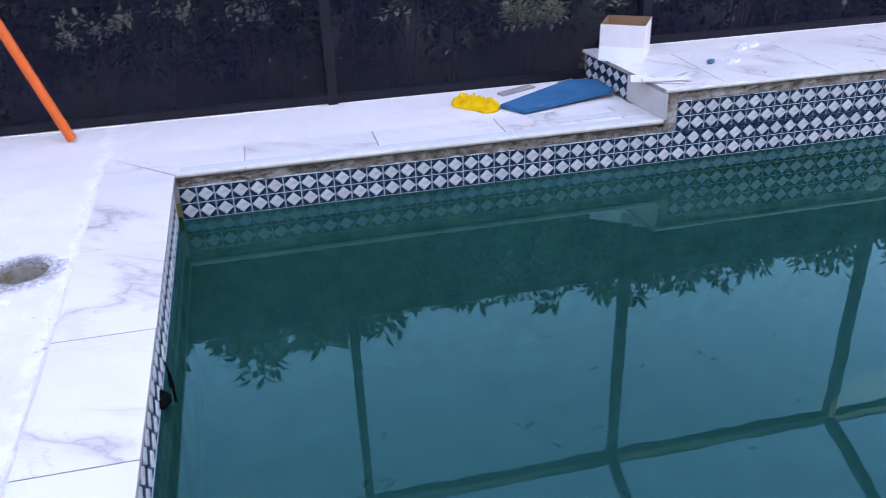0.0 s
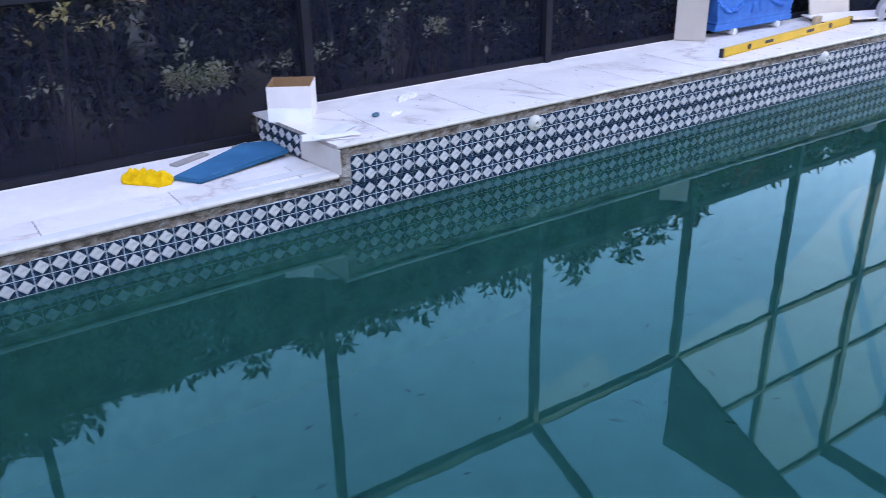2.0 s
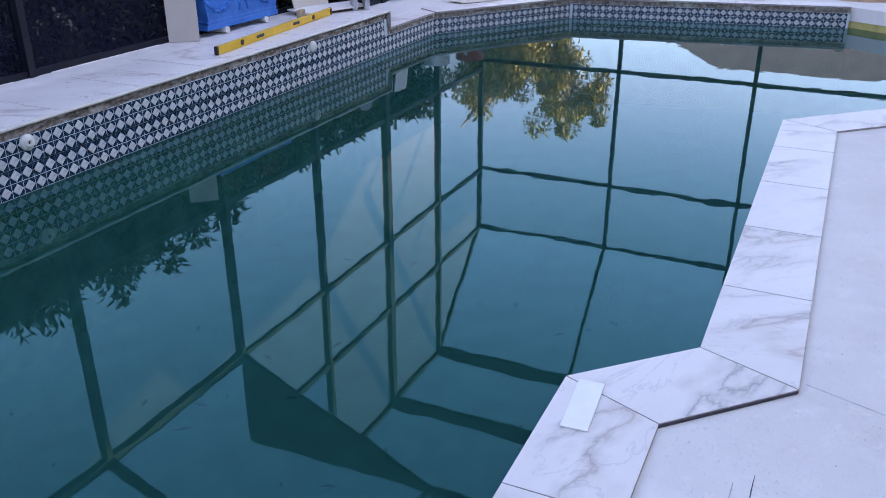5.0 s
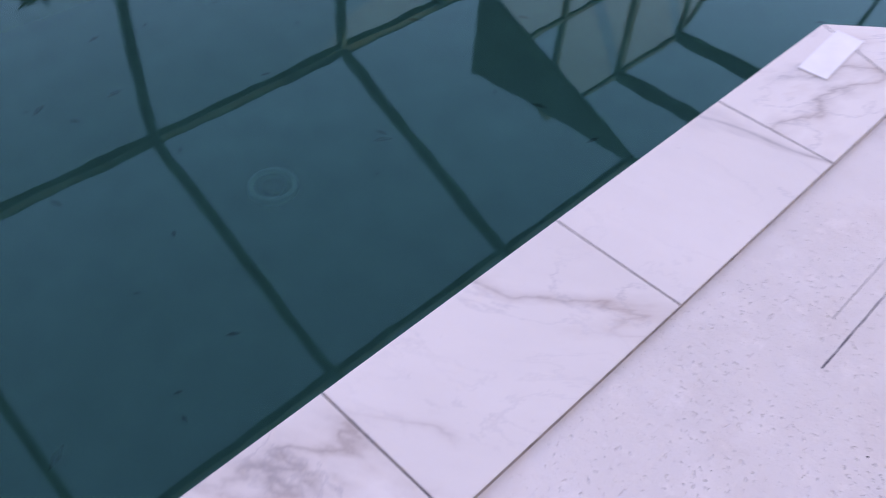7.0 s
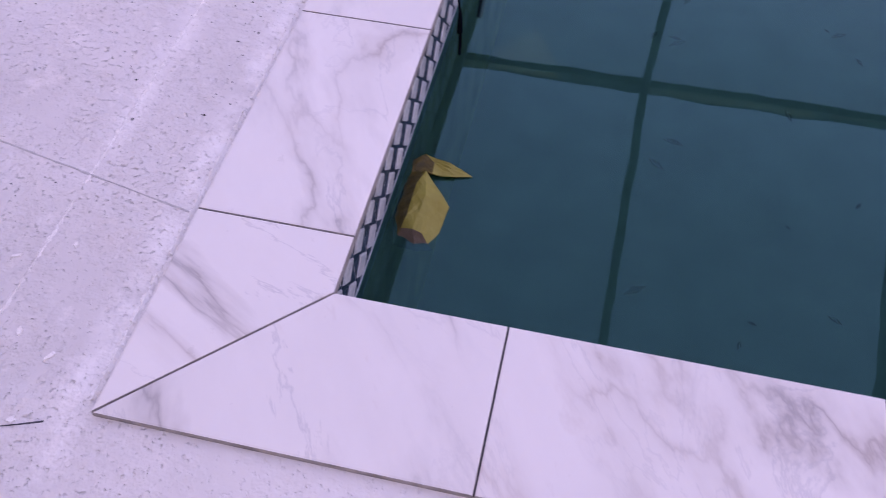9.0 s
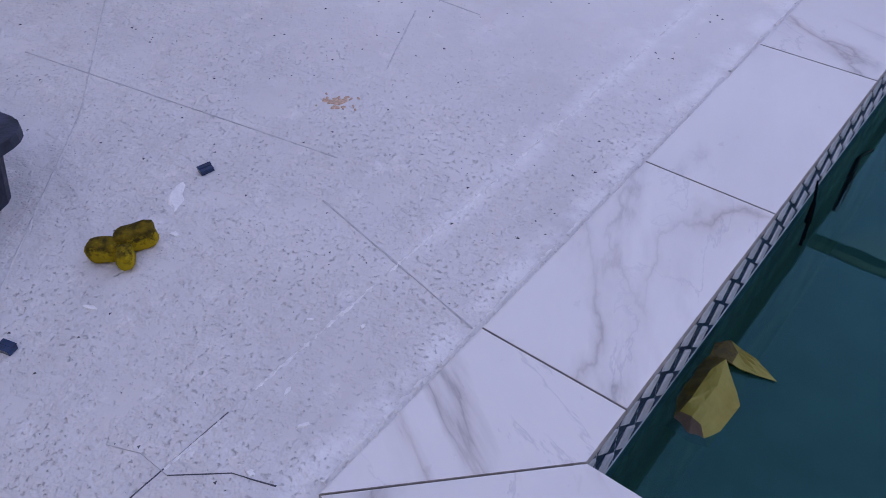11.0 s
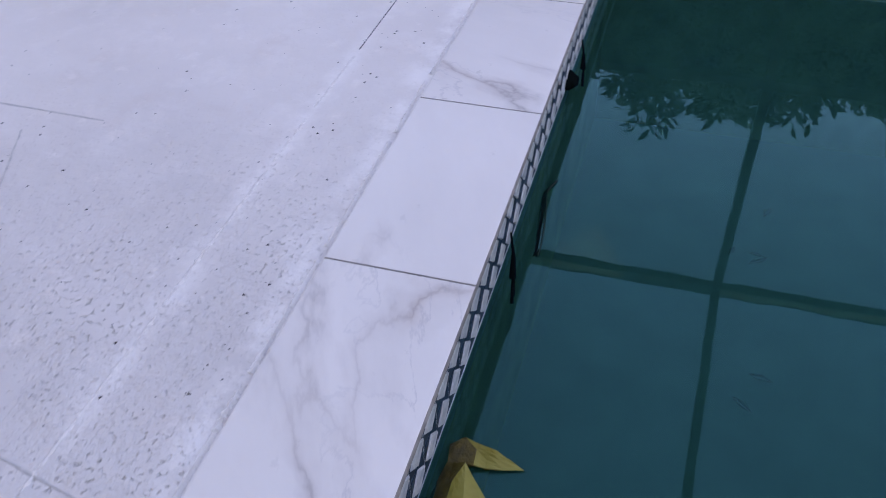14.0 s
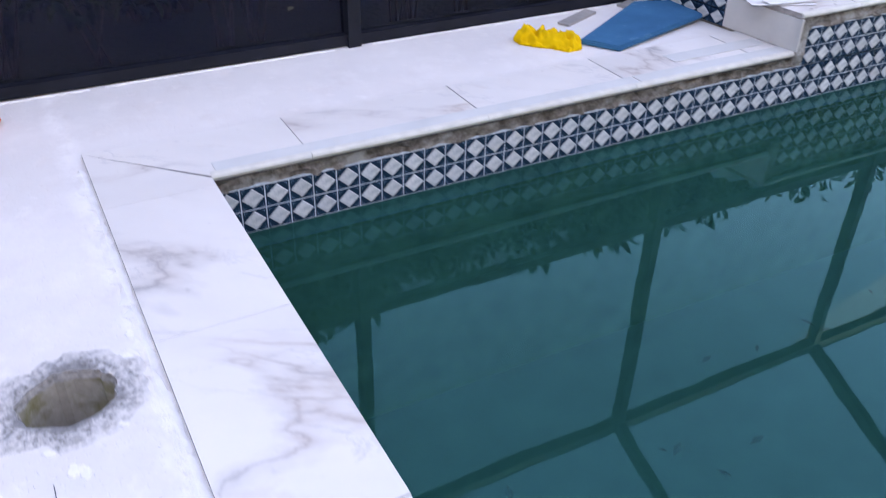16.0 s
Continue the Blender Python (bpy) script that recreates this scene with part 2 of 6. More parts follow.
MARBLE = marble("marble_porcelain")
DECK = deck_concrete("chalky_deck_concrete")
GROUND = ground_cover("lawn_ground")
MORTAR = mortar("broken_mortar")
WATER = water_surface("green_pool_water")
# one black mesh twice: shade put into this tone, sunlight into the next
MESH_SHADED = mesh_screen("screen_mesh", 0.33, (0.012, 0.0155, 0.029))
MESH_SUNLIT = mesh_screen("sunlit_mesh", 0.78, (0.20, 0.135, 0.09))
ALU = simple("bronze_painted_aluminium", (0.009, 0.0105, 0.017), 0.55, 0.0, 0.22, 0.3, 9.0, 0.05)
NAVY = Nodes("navy_glaze", 0.42, 0.0, 0.10)
NAVY.color(NAVY.mix(NAVY.random(), NAVY.ramp(NAVY.noise(30.0, 4), (0.3, (0.004, 0.017, 0.036)), (0.75, (0.010, 0.042, 0.080))), (0.007, 0.028, 0.052)))
NAVY = NAVY.m
CREAM = Nodes("cream_glaze", 0.4, 0.0, 0.3)
CREAM.color(CREAM.mix(CREAM.grey(CREAM.noise(70.0, 4, 0.6), (0.42, 0.0), (0.62, 0.75)), CREAM.ramp(CREAM.random(), (0.0, (0.55, 0.55, 0.54)), (1.0, (0.66, 0.66, 0.64))), (0.38, 0.41, 0.42)))
CREAM.bump(CREAM.noise(140.0, 2), 0.3, 0.003)
CREAM = CREAM.m
LINE_BLUE = simple("pale_blue_glaze", (0.12, 0.23, 0.32), 0.25, 0.0, 0.5, 0.15, 60.0)
GROUT = simple("white_grout", (0.54, 0.62, 0.66), 0.8, 0.0, 0.3, 0.15, 30.0, 0.3)
PLASTER = simple("pool_plaster", (0.06, 0.22, 0.20), 0.8, 0.0, 0.3, 0.2, 4.0, 0.3)
EDGE = simple("cream_tile_edge", (0.66, 0.61, 0.53), 0.45, 0.0, 0.4, 0.10, 20.0, 0.1)
# unglazed dusty edge, darkened to carry the shade along the slab sides
BISQUE = simple("shaded_dusty_edge", (0.36, 0.315, 0.29), 0.85, 0.0, 0.2, 0.3, 35.0, 0.4)
JOINT = simple("dark_open_joint", (0.07, 0.065, 0.07), 0.9, 0.0, 0.2, 0.3, 40.0, 0.3)
FILM = simple("pale_grey_film", (0.62, 0.60, 0.565), 0.6, 0.0, 0.25, 0.05, 8.0, 0.05)
CHALK = simple("white_chalk_mortar", (0.87, 0.81, 0.755), 0.95, 0.0, 0.2, 0.06, 25.0, 0.8)
STUCCO = simple("house_stucco", (0.55, 0.50, 0.43), 0.9, 0.0, 0.2, 0.08, 20.0, 0.5)


# ---- builders ----
def mesh_of(bm, name, *mats):
    me = bpy.data.meshes.new(name)
    bm.normal_update()
    bm.to_mesh(me)
    bm.free()
    for m in mats:
        me.materials.append(m)
    return me


def part(name, bm, material, parent=None, label="", smooth=False):
    """One mesh object, under a thing where a parent is given."""
    mats = material if isinstance(material, (list, tuple)) else [material]
    ob = new(name, mesh_of(bm, name, *mats))
    if smooth:
        for p in ob.data.polygons:
            p.use_smooth = True
    if parent is not None:
        ob.parent = parent
    if label:
        ob["label"] = label
    return ob


def thing(name, label, category, group="", at=None, kind=""):
    ob = new(name)
    ob.empty_display_size = 0.1
    if at is not None:
        ob.matrix_world = at
    return tagged(ob, label, category, group, kind)


def box(bm, x0, y0, z0, x1, y1, z1, bevel=0.0, mat=0, m=None):
    vs = [bm.verts.new((x, y, z)) for z in (z0, z1) for x, y in ((x0, y0), (x1, y0), (x1, y1), (x0, y1))]
    fs = [bm.faces.new([vs[i] for i in q]) for q in ((3, 2, 1, 0), (4, 5, 6, 7), (0, 1, 5, 4), (1, 2, 6, 5), (2, 3, 7, 6), (3, 0, 4, 7))]
    for f in fs:
        f.material_index = mat
    if bevel:
        es = list({e for f in fs for e in f.edges})
        got = bmesh.ops.bevel(bm, geom=es, offset=bevel, segments=2, affect="EDGES", profile=0.6)
        vs = list({v for v in got["verts"]} | {v for v in vs if v.is_valid})
        for f in got["faces"]:
            f.material_index = mat
    if m is not None:
        bmesh.ops.transform(bm, matrix=m, verts=[v for v in vs if v.is_valid])
    return bm


def prism(bm, ring, z0, z1, bevel=0.0, mat=0):
    """An upright slab over a plan outline that runs anticlockwise."""
    low = [bm.verts.new((x, y, z0)) for x, y in ring]
    top = [bm.verts.new((x, y, z1)) for x, y in ring]
    n = len(ring)
    fs = [bm.faces.new(top), bm.faces.new(low[::-1])]
    fs += [bm.faces.new((low[i], low[(i + 1) % n], top[(i + 1) % n], top[i])) for i in range(n)]
    for f in fs:
        f.material_index = mat
    if bevel:
        got = bmesh.ops.bevel(bm, geom=list(fs[0].edges), offset=bevel, segments=2, affect="EDGES", profile=0.6)
        for f in got["faces"]:
            f.material_index = mat
    return bm


def tube(bm, a, b, r0, r1=None, sides=10, caps=True, mat=0):
    """A round bar from a to b."""
    a, b = Vector(a), Vector(b)
    r1 = r0 if r1 is None else r1
    q = (b - a).to_track_quat("Z", "Y")
    rings = []
    for p, r in ((a, r0), (b, r1)):
        rings.append([bm.verts.new(p + q @ Vector((r * math.cos(k * math.tau / sides), r * math.sin(k * math.tau / sides), 0))) for k in range(sides)])
    for k in range(sides):
        bm.faces.new((rings[0][k], rings[0][(k + 1) % sides], rings[1][(k + 1) % sides], rings[1][k])).material_index = mat
    if caps:
        bm.faces.new(rings[0][::-1]).material_index = mat
        bm.faces.new(rings[1]).material_index = mat
    return bm


def lathe(bm, profile, sides=28, mat=0, close_low=True):
    """A turned body from (radius, height) pairs."""
    rings = [[bm.verts.new((r * math.cos(k * math.tau / sides), r * math.sin(k * math.tau / sides), z)) for k in range(sides)] for r, z in profile]
    for lo, hi in zip(rings, rings[1:]):
        for k in range(sides):
            bm.faces.new((lo[k], lo[(k + 1) % sides], hi[(k + 1) % sides], hi[k])).material_index = mat
    if close_low:
        bm.faces.new(rings[0][::-1]).material_index = mat
    return bm


def beam(bm, a, b, w, h):
    """A rectangular bar from a to b, w across and h deep."""
    a, b = Vector(a), Vector(b)
    q = (b - a).to_track_quat("Z", "Y").to_matrix().to_4x4()
    box(bm, -w / 2, -h / 2, 0, w / 2, h / 2, (b - a).length, 0.0, 0, Matrix.Translation(a) @ q)
    return bm


# ---- plan ----
W = 0.305           # a coping tile's width
T = 0.61            # a coping tile's length
BACK = 3.230        # front edge of the coping along the screen
SCREEN = 4.085      # the screen wall
FARX = 11.95        # the far screen wall
WATERLINE = -0.225
FLOOR = -1.2
STEP_X0, STEP_X1, RISE = 2.298, 7.65, 0.152
LIP = 0.03          # the coping's overhang
EDGE_RING = [(0, 0), (2.665, 0), (3.0, -0.335), (5.87, -0.335), (6.6, -1.1), (10.2, -1.4), (10.72, -0.6), (10.19, 2.25), (8.63, BACK), (0, BACK)]


def offset_ring(ring, d):
    """The outline moved outwards by d."""
    n, res = len(ring), []
    for i in range(n):
        p0, p1, p2 = (Vector(ring[(i + k) % n]) for k in (-1, 0, 1))
        a, b = (p1 - p0).normalized(), (p2 - p1).normalized()
        na, nb = Vector((a.y, -a.x)), Vector((b.y, -b.x))
        m = (na + nb) / max(0.2, 1 + na.dot(nb))
        res.append(tuple(p1 + m * d))
    return res


WALL_RING = offset_ring(EDGE_RING, LIP)
HOLE = (-0.492, 2.490)


def sheet(loops, z):
    """A flat sheet with holes."""
    bm = bmesh.new()
    edges = []
    for ring in loops:
        vs = [bm.verts.new((x, y, z)) for x, y in ring]
        edges += [bm.edges.new((vs[i], vs[(i + 1) % len(vs)])) for i in range(len(vs))]
    bmesh.ops.triangle_fill(bm, edges=edges, use_beauty=True, normal=(0, 0, 1))
    for f in bm.faces:
        f.normal_update()
        if f.normal.z < 0:
            f.normal_flip()
    return bm


rng = random.Random(5)
hole_ring = [(HOLE[0] + (0.094 + rng.uniform(-0.006, 0.006)) * math.cos(k * math.tau / 32), HOLE[1] + (0.082 + rng.uniform(-0.006, 0.006)) * math.sin(k * math.tau / 32)) for k in range(32)]
CAGE = [(-3.6, -3.2), (FARX + 0.1, -3.2), (FARX + 0.1, SCREEN + 0.1), (-3.6, SCREEN + 0.1)]
DECK_Z = -0.012

ground = part("ground", sheet([[(-300, -300), (300, -300), (300, 300), (-300, 300)], CAGE], -0.14), GROUND)
tagged(ground, "dry grass and bare earth outside the enclosure", "ground", kind="structure")

bm = sheet([CAGE, offset_ring(EDGE_RING, 0.05), hole_ring], DECK_Z)
got = bmesh.ops.extrude_face_region(bm, geom=list(bm.faces))
bmesh.ops.translate(bm, vec=(0, 0, -0.14), verts=[g for g in got["geom"] if isinstance(g, bmesh.types.BMVert)])
bmesh.ops.recalc_face_normals(bm, faces=bm.faces)
deck = tagged(part("pavement", bm, DECK), "chalky white worn concrete pool deck with scored joints", "pool deck", kind="structure")

# the broken-out well in the deck
bm = bmesh.new()
rings = []
for r, z in ((0.99, DECK_Z + 0.001), (0.97, -0.024), (0.955, -0.030), (0.97, -0.09), (0.965, -0.16), (0.96, -0.24)):
    rings.append([bm.verts.new((HOLE[0] + (x - HOLE[0]) * r, HOLE[1] + (y - HOLE[1]) * r, z)) for x, y in hole_ring])
for j, (a, b) in enumerate(zip(rings, rings[1:])):
    for k in range(32):
        bm.faces.new((a[k], b[k], b[(k + 1) % 32], a[(k + 1) % 32])).material_index = 1 if j < 2 else 0
bm.faces.new(rings[-1])
bmesh.ops.recalc_face_normals(bm, faces=bm.faces)
for f in bm.faces:
    f.normal_flip()
wn = Nodes("stained_well", 0.7, 0.0, 0.3)
wn.color(wn.mix(wn.grey(wn.noise(11.0, 5, 0.65), (0.46, 0.0), (0.64, 0.85)), wn.ramp(wn.noise(40.0, 5, 0.6), (0.3, (0.36, 0.315, 0.265)), (0.7, (0.50, 0.45, 0.39))), (0.20, 0.175, 0.06)))
wn.bump(wn.noise(50.0, 5), 0.4, 0.004)
well = part("skimmer_well", bm, [wn.m, simple("broken_concrete_edge", (0.42, 0.39, 0.37), 0.95, 0.0, 0.2, 0.45, 70.0, 0.9)])
tagged(well, "round open skimmer well broken into white concrete deck", "skimmer well", kind="structure")

# ---- pool shell and water ----
bm = bmesh.new()
n = len(WALL_RING)
back = offset_ring(EDGE_RING, LIP + 0.03)
top = [bm.verts.new((x, y, -0.022)) for x, y in back]
low = [bm.verts.new((x, y, FLOOR)) for x, y in back]
for i in range(n):
    bm.faces.new((top[i], low[i], low[(i + 1) % n], top[(i + 1) % n]))
bm.faces.new(low)
bmesh.ops.recalc_face_normals(bm, faces=bm.faces)
for f in bm.faces:
    f.normal_flip()
for f in bm.faces:
    f.material_index = 1 if abs(f.normal.z) < 0.5 else 0
shell = tagged(part("pool_shell", bm, [PLASTER, simple("algae_plaster", (0.52, 0.42, 0.15), 0.9, 0.0, 0.2, 0.35, 5.0, 0.3)]), "pale green plastered pool basin under cloudy water", "pool", kind="structure")

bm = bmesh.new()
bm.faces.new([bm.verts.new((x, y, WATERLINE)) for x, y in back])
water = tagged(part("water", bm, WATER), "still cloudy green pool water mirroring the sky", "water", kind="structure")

# the drain on the pool floor
bm = bmesh.new()
lathe(bm, [(0.10, 0.0), (0.10, 0.03), (0.085, 0.035), (0.075, 0.02)], 32, 0, False)
drain = part("pool_drain", bm, simple("white_plastic_drain", (0.85, 0.85, 0.82), 0.5))
drain.location = (1.88, 1.55, FLOOR)
bm = bmesh.new()
lathe(bm, [(0.045, 0.0), (0.045, 0.02), (0.0, 0.022)], 20)
part("cover", bm, simple("dark_drain_cover", (0.06, 0.07, 0.07), 0.6), drain)
tagged(drain, "white ring of a round drain on the pool floor", "pool drain")


# ---- coping tiles ----
coping = tagged(thing("coping", "white marble-look porcelain coping tiles round the pool edge", "pool coping"), kind="structure")
GAP = 0.0012


def coping_tile(ring, z=0.0, thick=0.02, parent=coping, gap=GAP):
    """One porcelain slab, a hair smaller than its outline, with its origin at its middle."""
    cx = sum(p[0] for p in ring) / len(ring)
    cy = sum(p[1] for p in ring) / len(ring)
    small = offset_ring([(x - cx, y - cy) for x, y in ring], -gap)
    bm = bmesh.new()
    prism(bm, small, z - thick, z, 0.004 if gap == GAP else 0.0008)
    # side faces take the darkened edge colour
    for f in bm.faces:
        f.normal_update()
        f.material_index = 1 if abs(f.normal.z) < 0.3 else 0
    ob = part("tile", bm, [MARBLE, BISQUE], parent)
    ob.location = (cx, cy, 0)
    return ob


coping_tile([(0, 0), (-W, -W), (W, -W), (W, 0)])
for k in range(3):
    coping_tile([(W + k * T, -W), (W + k * T + T, -W), (W + k * T + T, 0), (W + k * T, 0)])
coping_tile([(2.135, -W), (2.539, -W), (2.665, 0), (2.135, 0)])
coping_tile([(2.539, -W), (2.874, -0.64), (3.0, -0.335), (2.665, 0)])
xs = [3.0, 3.48, 4.09, 4.70, 5.31, 5.87]
for a, b in zip(xs, xs[1:]):
    coping_tile([(a if a > 3.0 else 2.874, -0.64), (b if b < 5.8 else 5.74, -0.64), (b, -0.335), (a, -0.335)])
coping_tile([(5.74, -0.64), (6.42, -1.36), (6.6, -1.1), (5.87, -0.335)])
coping_tile([(0, 0), (0, 0.127), (-W, 0.127), (-W, -W)])
for y0, y1 in ((0.127, 0.738), (0.738, 1.35), (1.35, 1.962), (1.962, 2.572), (2.572, 3.184)):
    coping_tile([(-W, y0), (0, y0), (0, y1), (-W, y1)], gap=GAP if y1 < 2 else 0.0006)
coping_tile([(-W, 3.184), (0, 3.184), (0, BACK), (-W, BACK + W)], gap=0.0003)
bx = [0, 0.302, 0.912, 1.522, 2.132, STEP_X0]
for a, b in zip(bx, bx[1:]):
    coping_tile([(a, BACK + 0.012), (b, BACK + 0.012), (b, BACK + W), (a if a > 0 else -W, BACK + W)], gap=GAP if a > 0 else 0.0002)
# raised ledge and far side
rx = [STEP_X0, 2.62, 3.23, 3.84, 4.45, 5.06, 5.67, 6.28, 6.89, 7.40, STEP_X1]
for a, b in zip(rx, rx[1:]):
    coping_tile([(a, BACK + 0.012), (b, BACK + 0.012), (b, BACK + T), (a - (0.095 * T if a == STEP_X0 else 0.0), BACK + T)], RISE)
for a, b in ((STEP_X1, 8.15), (8.15, 8.62)):
    coping_tile([(a, BACK + 0.012), (b, BACK + 0.012), (b, BACK + W), (a, BACK + W)])
far_pts = [Vector(EDGE_RING[i]) for i in (8, 7, 6)]
for p, q in zip(far_pts, far_pts[1:]):
    d = (q - p)
    k = max(1, round(d.length / T))
    nrm = Vector((-d.y, d.x)).normalized() * W
    for i in range(k):
        a, b = p + d * (i / k), p + d * ((i + 1) / k)
        coping_tile([tuple(a), tuple(b), tuple(b + nrm), tuple(a + nrm)])


def nosing(a, b, z, name="nosing"):
    """A rounded cream trim along a coping's front edge."""
    a, b = Vector(a), Vector(b)
    d = (b - a).normalized()
    out = Vector((d.y, -d.x))
    prof = [(-0.012, 0.0), (0.0, 0.0), (0.007, -0.003), (0.011, -0.010), (0.008, -0.018), (0.0, -0.022), (-0.012, -0.022)]
    bm = bmesh.new()
    ends = []
    for p in (a, b):
        ends.append([bm.verts.new((p.x + out.x * (u - 0.004), p.y + out.y * (u - 0.004), z + w)) for u, w in prof])
    for i in range(len(prof) - 1):
        bm.faces.new((ends[0][i], ends[1][i], ends[1][i + 1], ends[0][i + 1]))
    bm.faces.new(ends[0])
    bm.faces.new(ends[1][::-1])
    bmesh.ops.recalc_face_normals(bm, faces=bm.faces)
    return part(name, bm, EDGE, coping, smooth=False)


for a, b in zip(bx, bx[1:]):
    nosing((a + 0.001, BACK + 0.012), (b - 0.001, BACK + 0.012), 0.004)
for a, b in zip(rx, rx[1:]):
    nosing((a + 0.001, BACK + 0.012), (b - 0.001, BACK + 0.012), RISE + 0.002)

# dark open joints below the tiles
bm = bmesh.new()
for ring in (
    [(0.003, -0.003), (-W + 0.004, -W + 0.004), (2.53, -W + 0.004), (2.867, -0.636), (5.72, -0.636), (5.86, -0.339), (2.998, -0.339), (2.663, -0.003)],
    [(-0.003, 0.0), (-0.003, BACK), (-W + 0.004, BACK + W - 0.004), (-W + 0.004, -W + 0.008)],
    [(0, BACK + 0.014), (STEP_X0, BACK + 0.014), (STEP_X0, BACK + W - 0.004), (-W, BACK + W - 0.004)],
):
    prism(bm, ring, -0.024, -0.004)
part("joint_bed", bm, JOINT, coping, "dark open joints between the tiles")

# ---- raised ledge body and back deck ----
def skew(bm):
    """The step's open side runs slightly askew towards the screen."""
    for v in bm.verts:
        if v.co.x < STEP_X0 + 0.03:
            v.co.x -= 0.095 * (v.co.y - BACK)
    return bm


bm = bmesh.new()
box(bm, STEP_X0 + 0.012, BACK + 0.05, DECK_Z - 0.01, STEP_X1 - 0.012, SCREEN + 0.08, RISE - 0.021)
skew(bm)
ledge = tagged(part("ledge", bm, MORTAR), "raised mortar ledge along the screen carrying white tiles", "ledge", kind="structure")
bm = bmesh.new()
box(bm, STEP_X0, BACK + T + 0.003, RISE - 0.02, STEP_X1, SCREEN + 0.02, RISE - 0.004, 0.002)
skew(bm)
part("ledge_screed", bm, simple("dusty_ledge_screed", (0.73, 0.665, 0.61), 0.85, 0.0, 0.2, 0.10, 7.0, 0.5), ledge, "chalky white screed with scuffs")
# side of the step: a plain slab in front, patterned tiles behind
bm = bmesh.new()
box(bm, STEP_X0 + 0.001, BACK + 0.004, 0.002, STEP_X0 + 0.012, BACK + 0.37, RISE - 0.022, 0.001)
skew(bm)
part("riser_slab", bm, simple("cream_riser_slab", (0.60, 0.56, 0.52), 0.5, 0.0, 0.4, 0.08, 6.0), ledge, "plain cream porcelain slab closing the step")
bm = bmesh.new()
box(bm, STEP_X1 - 0.012, BACK + 0.004, 0.002, STEP_X1 - 0.001, SCREEN, RISE - 0.022, 0.001)
part("riser_slab", bm, simple("grey_riser_slab", (0.36, 0.35, 0.35), 0.5, 0.0, 0.4, 0.12, 6.0), ledge, "plain grey slab closing the far step")


# ---- mortar band and patterned tiles on the pool walls ----
def rough_strip(a, b, z0, z1, push=0.0, seed=0, uneven=0.006):
    """A crumbling mortar strip between two plan points, uneven in depth."""
    r = random.Random(seed)
    a, b = Vector(a), Vector(b)
    d = b - a
    out = Vector((d.y, -d.x)).normalized()
    n, rows = max(2, int(d.length / 0.035)), 4
    bm = bmesh.new()
    grid = []
    for j in range(rows + 1):
        line = []
        for i in range(n + 1):
            p = a + d * (i / n)
            k = push + r.uniform(-uneven, uneven) + 0.008 * noise.noise(Vector((p.x * 6, p.y * 6, j * 0.9 + seed)))
            zz = z0 + (z1 - z0) * j / rows
            if j == 0:
                zz += r.uniform(-0.004, 0.006)
            line.append(bm.verts.new((p.x + out.x * k, p.y + out.y * k, zz)))
        grid.append(line)
    for j in range(rows):
        for i in range(n):
            bm.faces.new((grid[j][i], grid[j][i + 1], grid[j + 1][i + 1], grid[j + 1][i]))
    return bm


def diamond_tile():
    """A glazed square, 76 mm, navy with a raised cream diamond and pale lines scored round each corner."""
    s, g = 0.0381, 0.0013
    h = s - g
    bm = bmesh.new()
    square = ((-1, -1), (1, -1), (1, 1), (-1, 1))
    points = ((0, -1), (1, 0), (0, 1), (-1, 0))
    base = [bm.verts.new((x * h, 0, z * h)) for x, z in square]
    face = [bm.verts.new((x * (h - 0.0008), -0.006, z * (h - 0.0008))) for x, z in square]
    for i in range(4):
        bm.faces.new((base[i], base[(i + 1) % 4], face[(i + 1) % 4], face[i])).material_index = 0
    ring = [bm.verts.new((x * h * 0.945, -0.006, z * h * 0.90)) for x, z in points]
    dia = [bm.verts.new((x * h * 0.865, -0.0092, z * h * 0.81)) for x, z in points]
    for i in range(4):
        bm.faces.new((face[i], face[(i + 1) % 4], ring[i])).material_index = 0
        bm.faces.new((face[(i + 1) % 4], ring[(i + 1) % 4], ring[i])).material_index = 0
        bm.faces.new((ring[i], ring[(i + 1) % 4], dia[(i + 1) % 4], dia[i])).material_index = 1
    bm.faces.new(dia).material_index = 1
    for x, z in square:
        for p in (((0.60, 0.86), (0.86, 0.86), (0.86, 0.81), (0.60, 0.81)), ((0.81, 0.60), (0.86, 0.60), (0.86, 0.81), (0.81, 0.81))):
            f = bm.faces.new([bm.verts.new((x * h * u, -0.0066, z * h * w)) for u, w in p])
            f.normal_update()
            if f.normal.y > 0:
                f.normal_flip()
            f.material_index = 2
    return mesh_of(bm, "tile", NAVY, CREAM, LINE_BLUE)


DIAMOND = diamond_tile()
TRIM = 0.0762


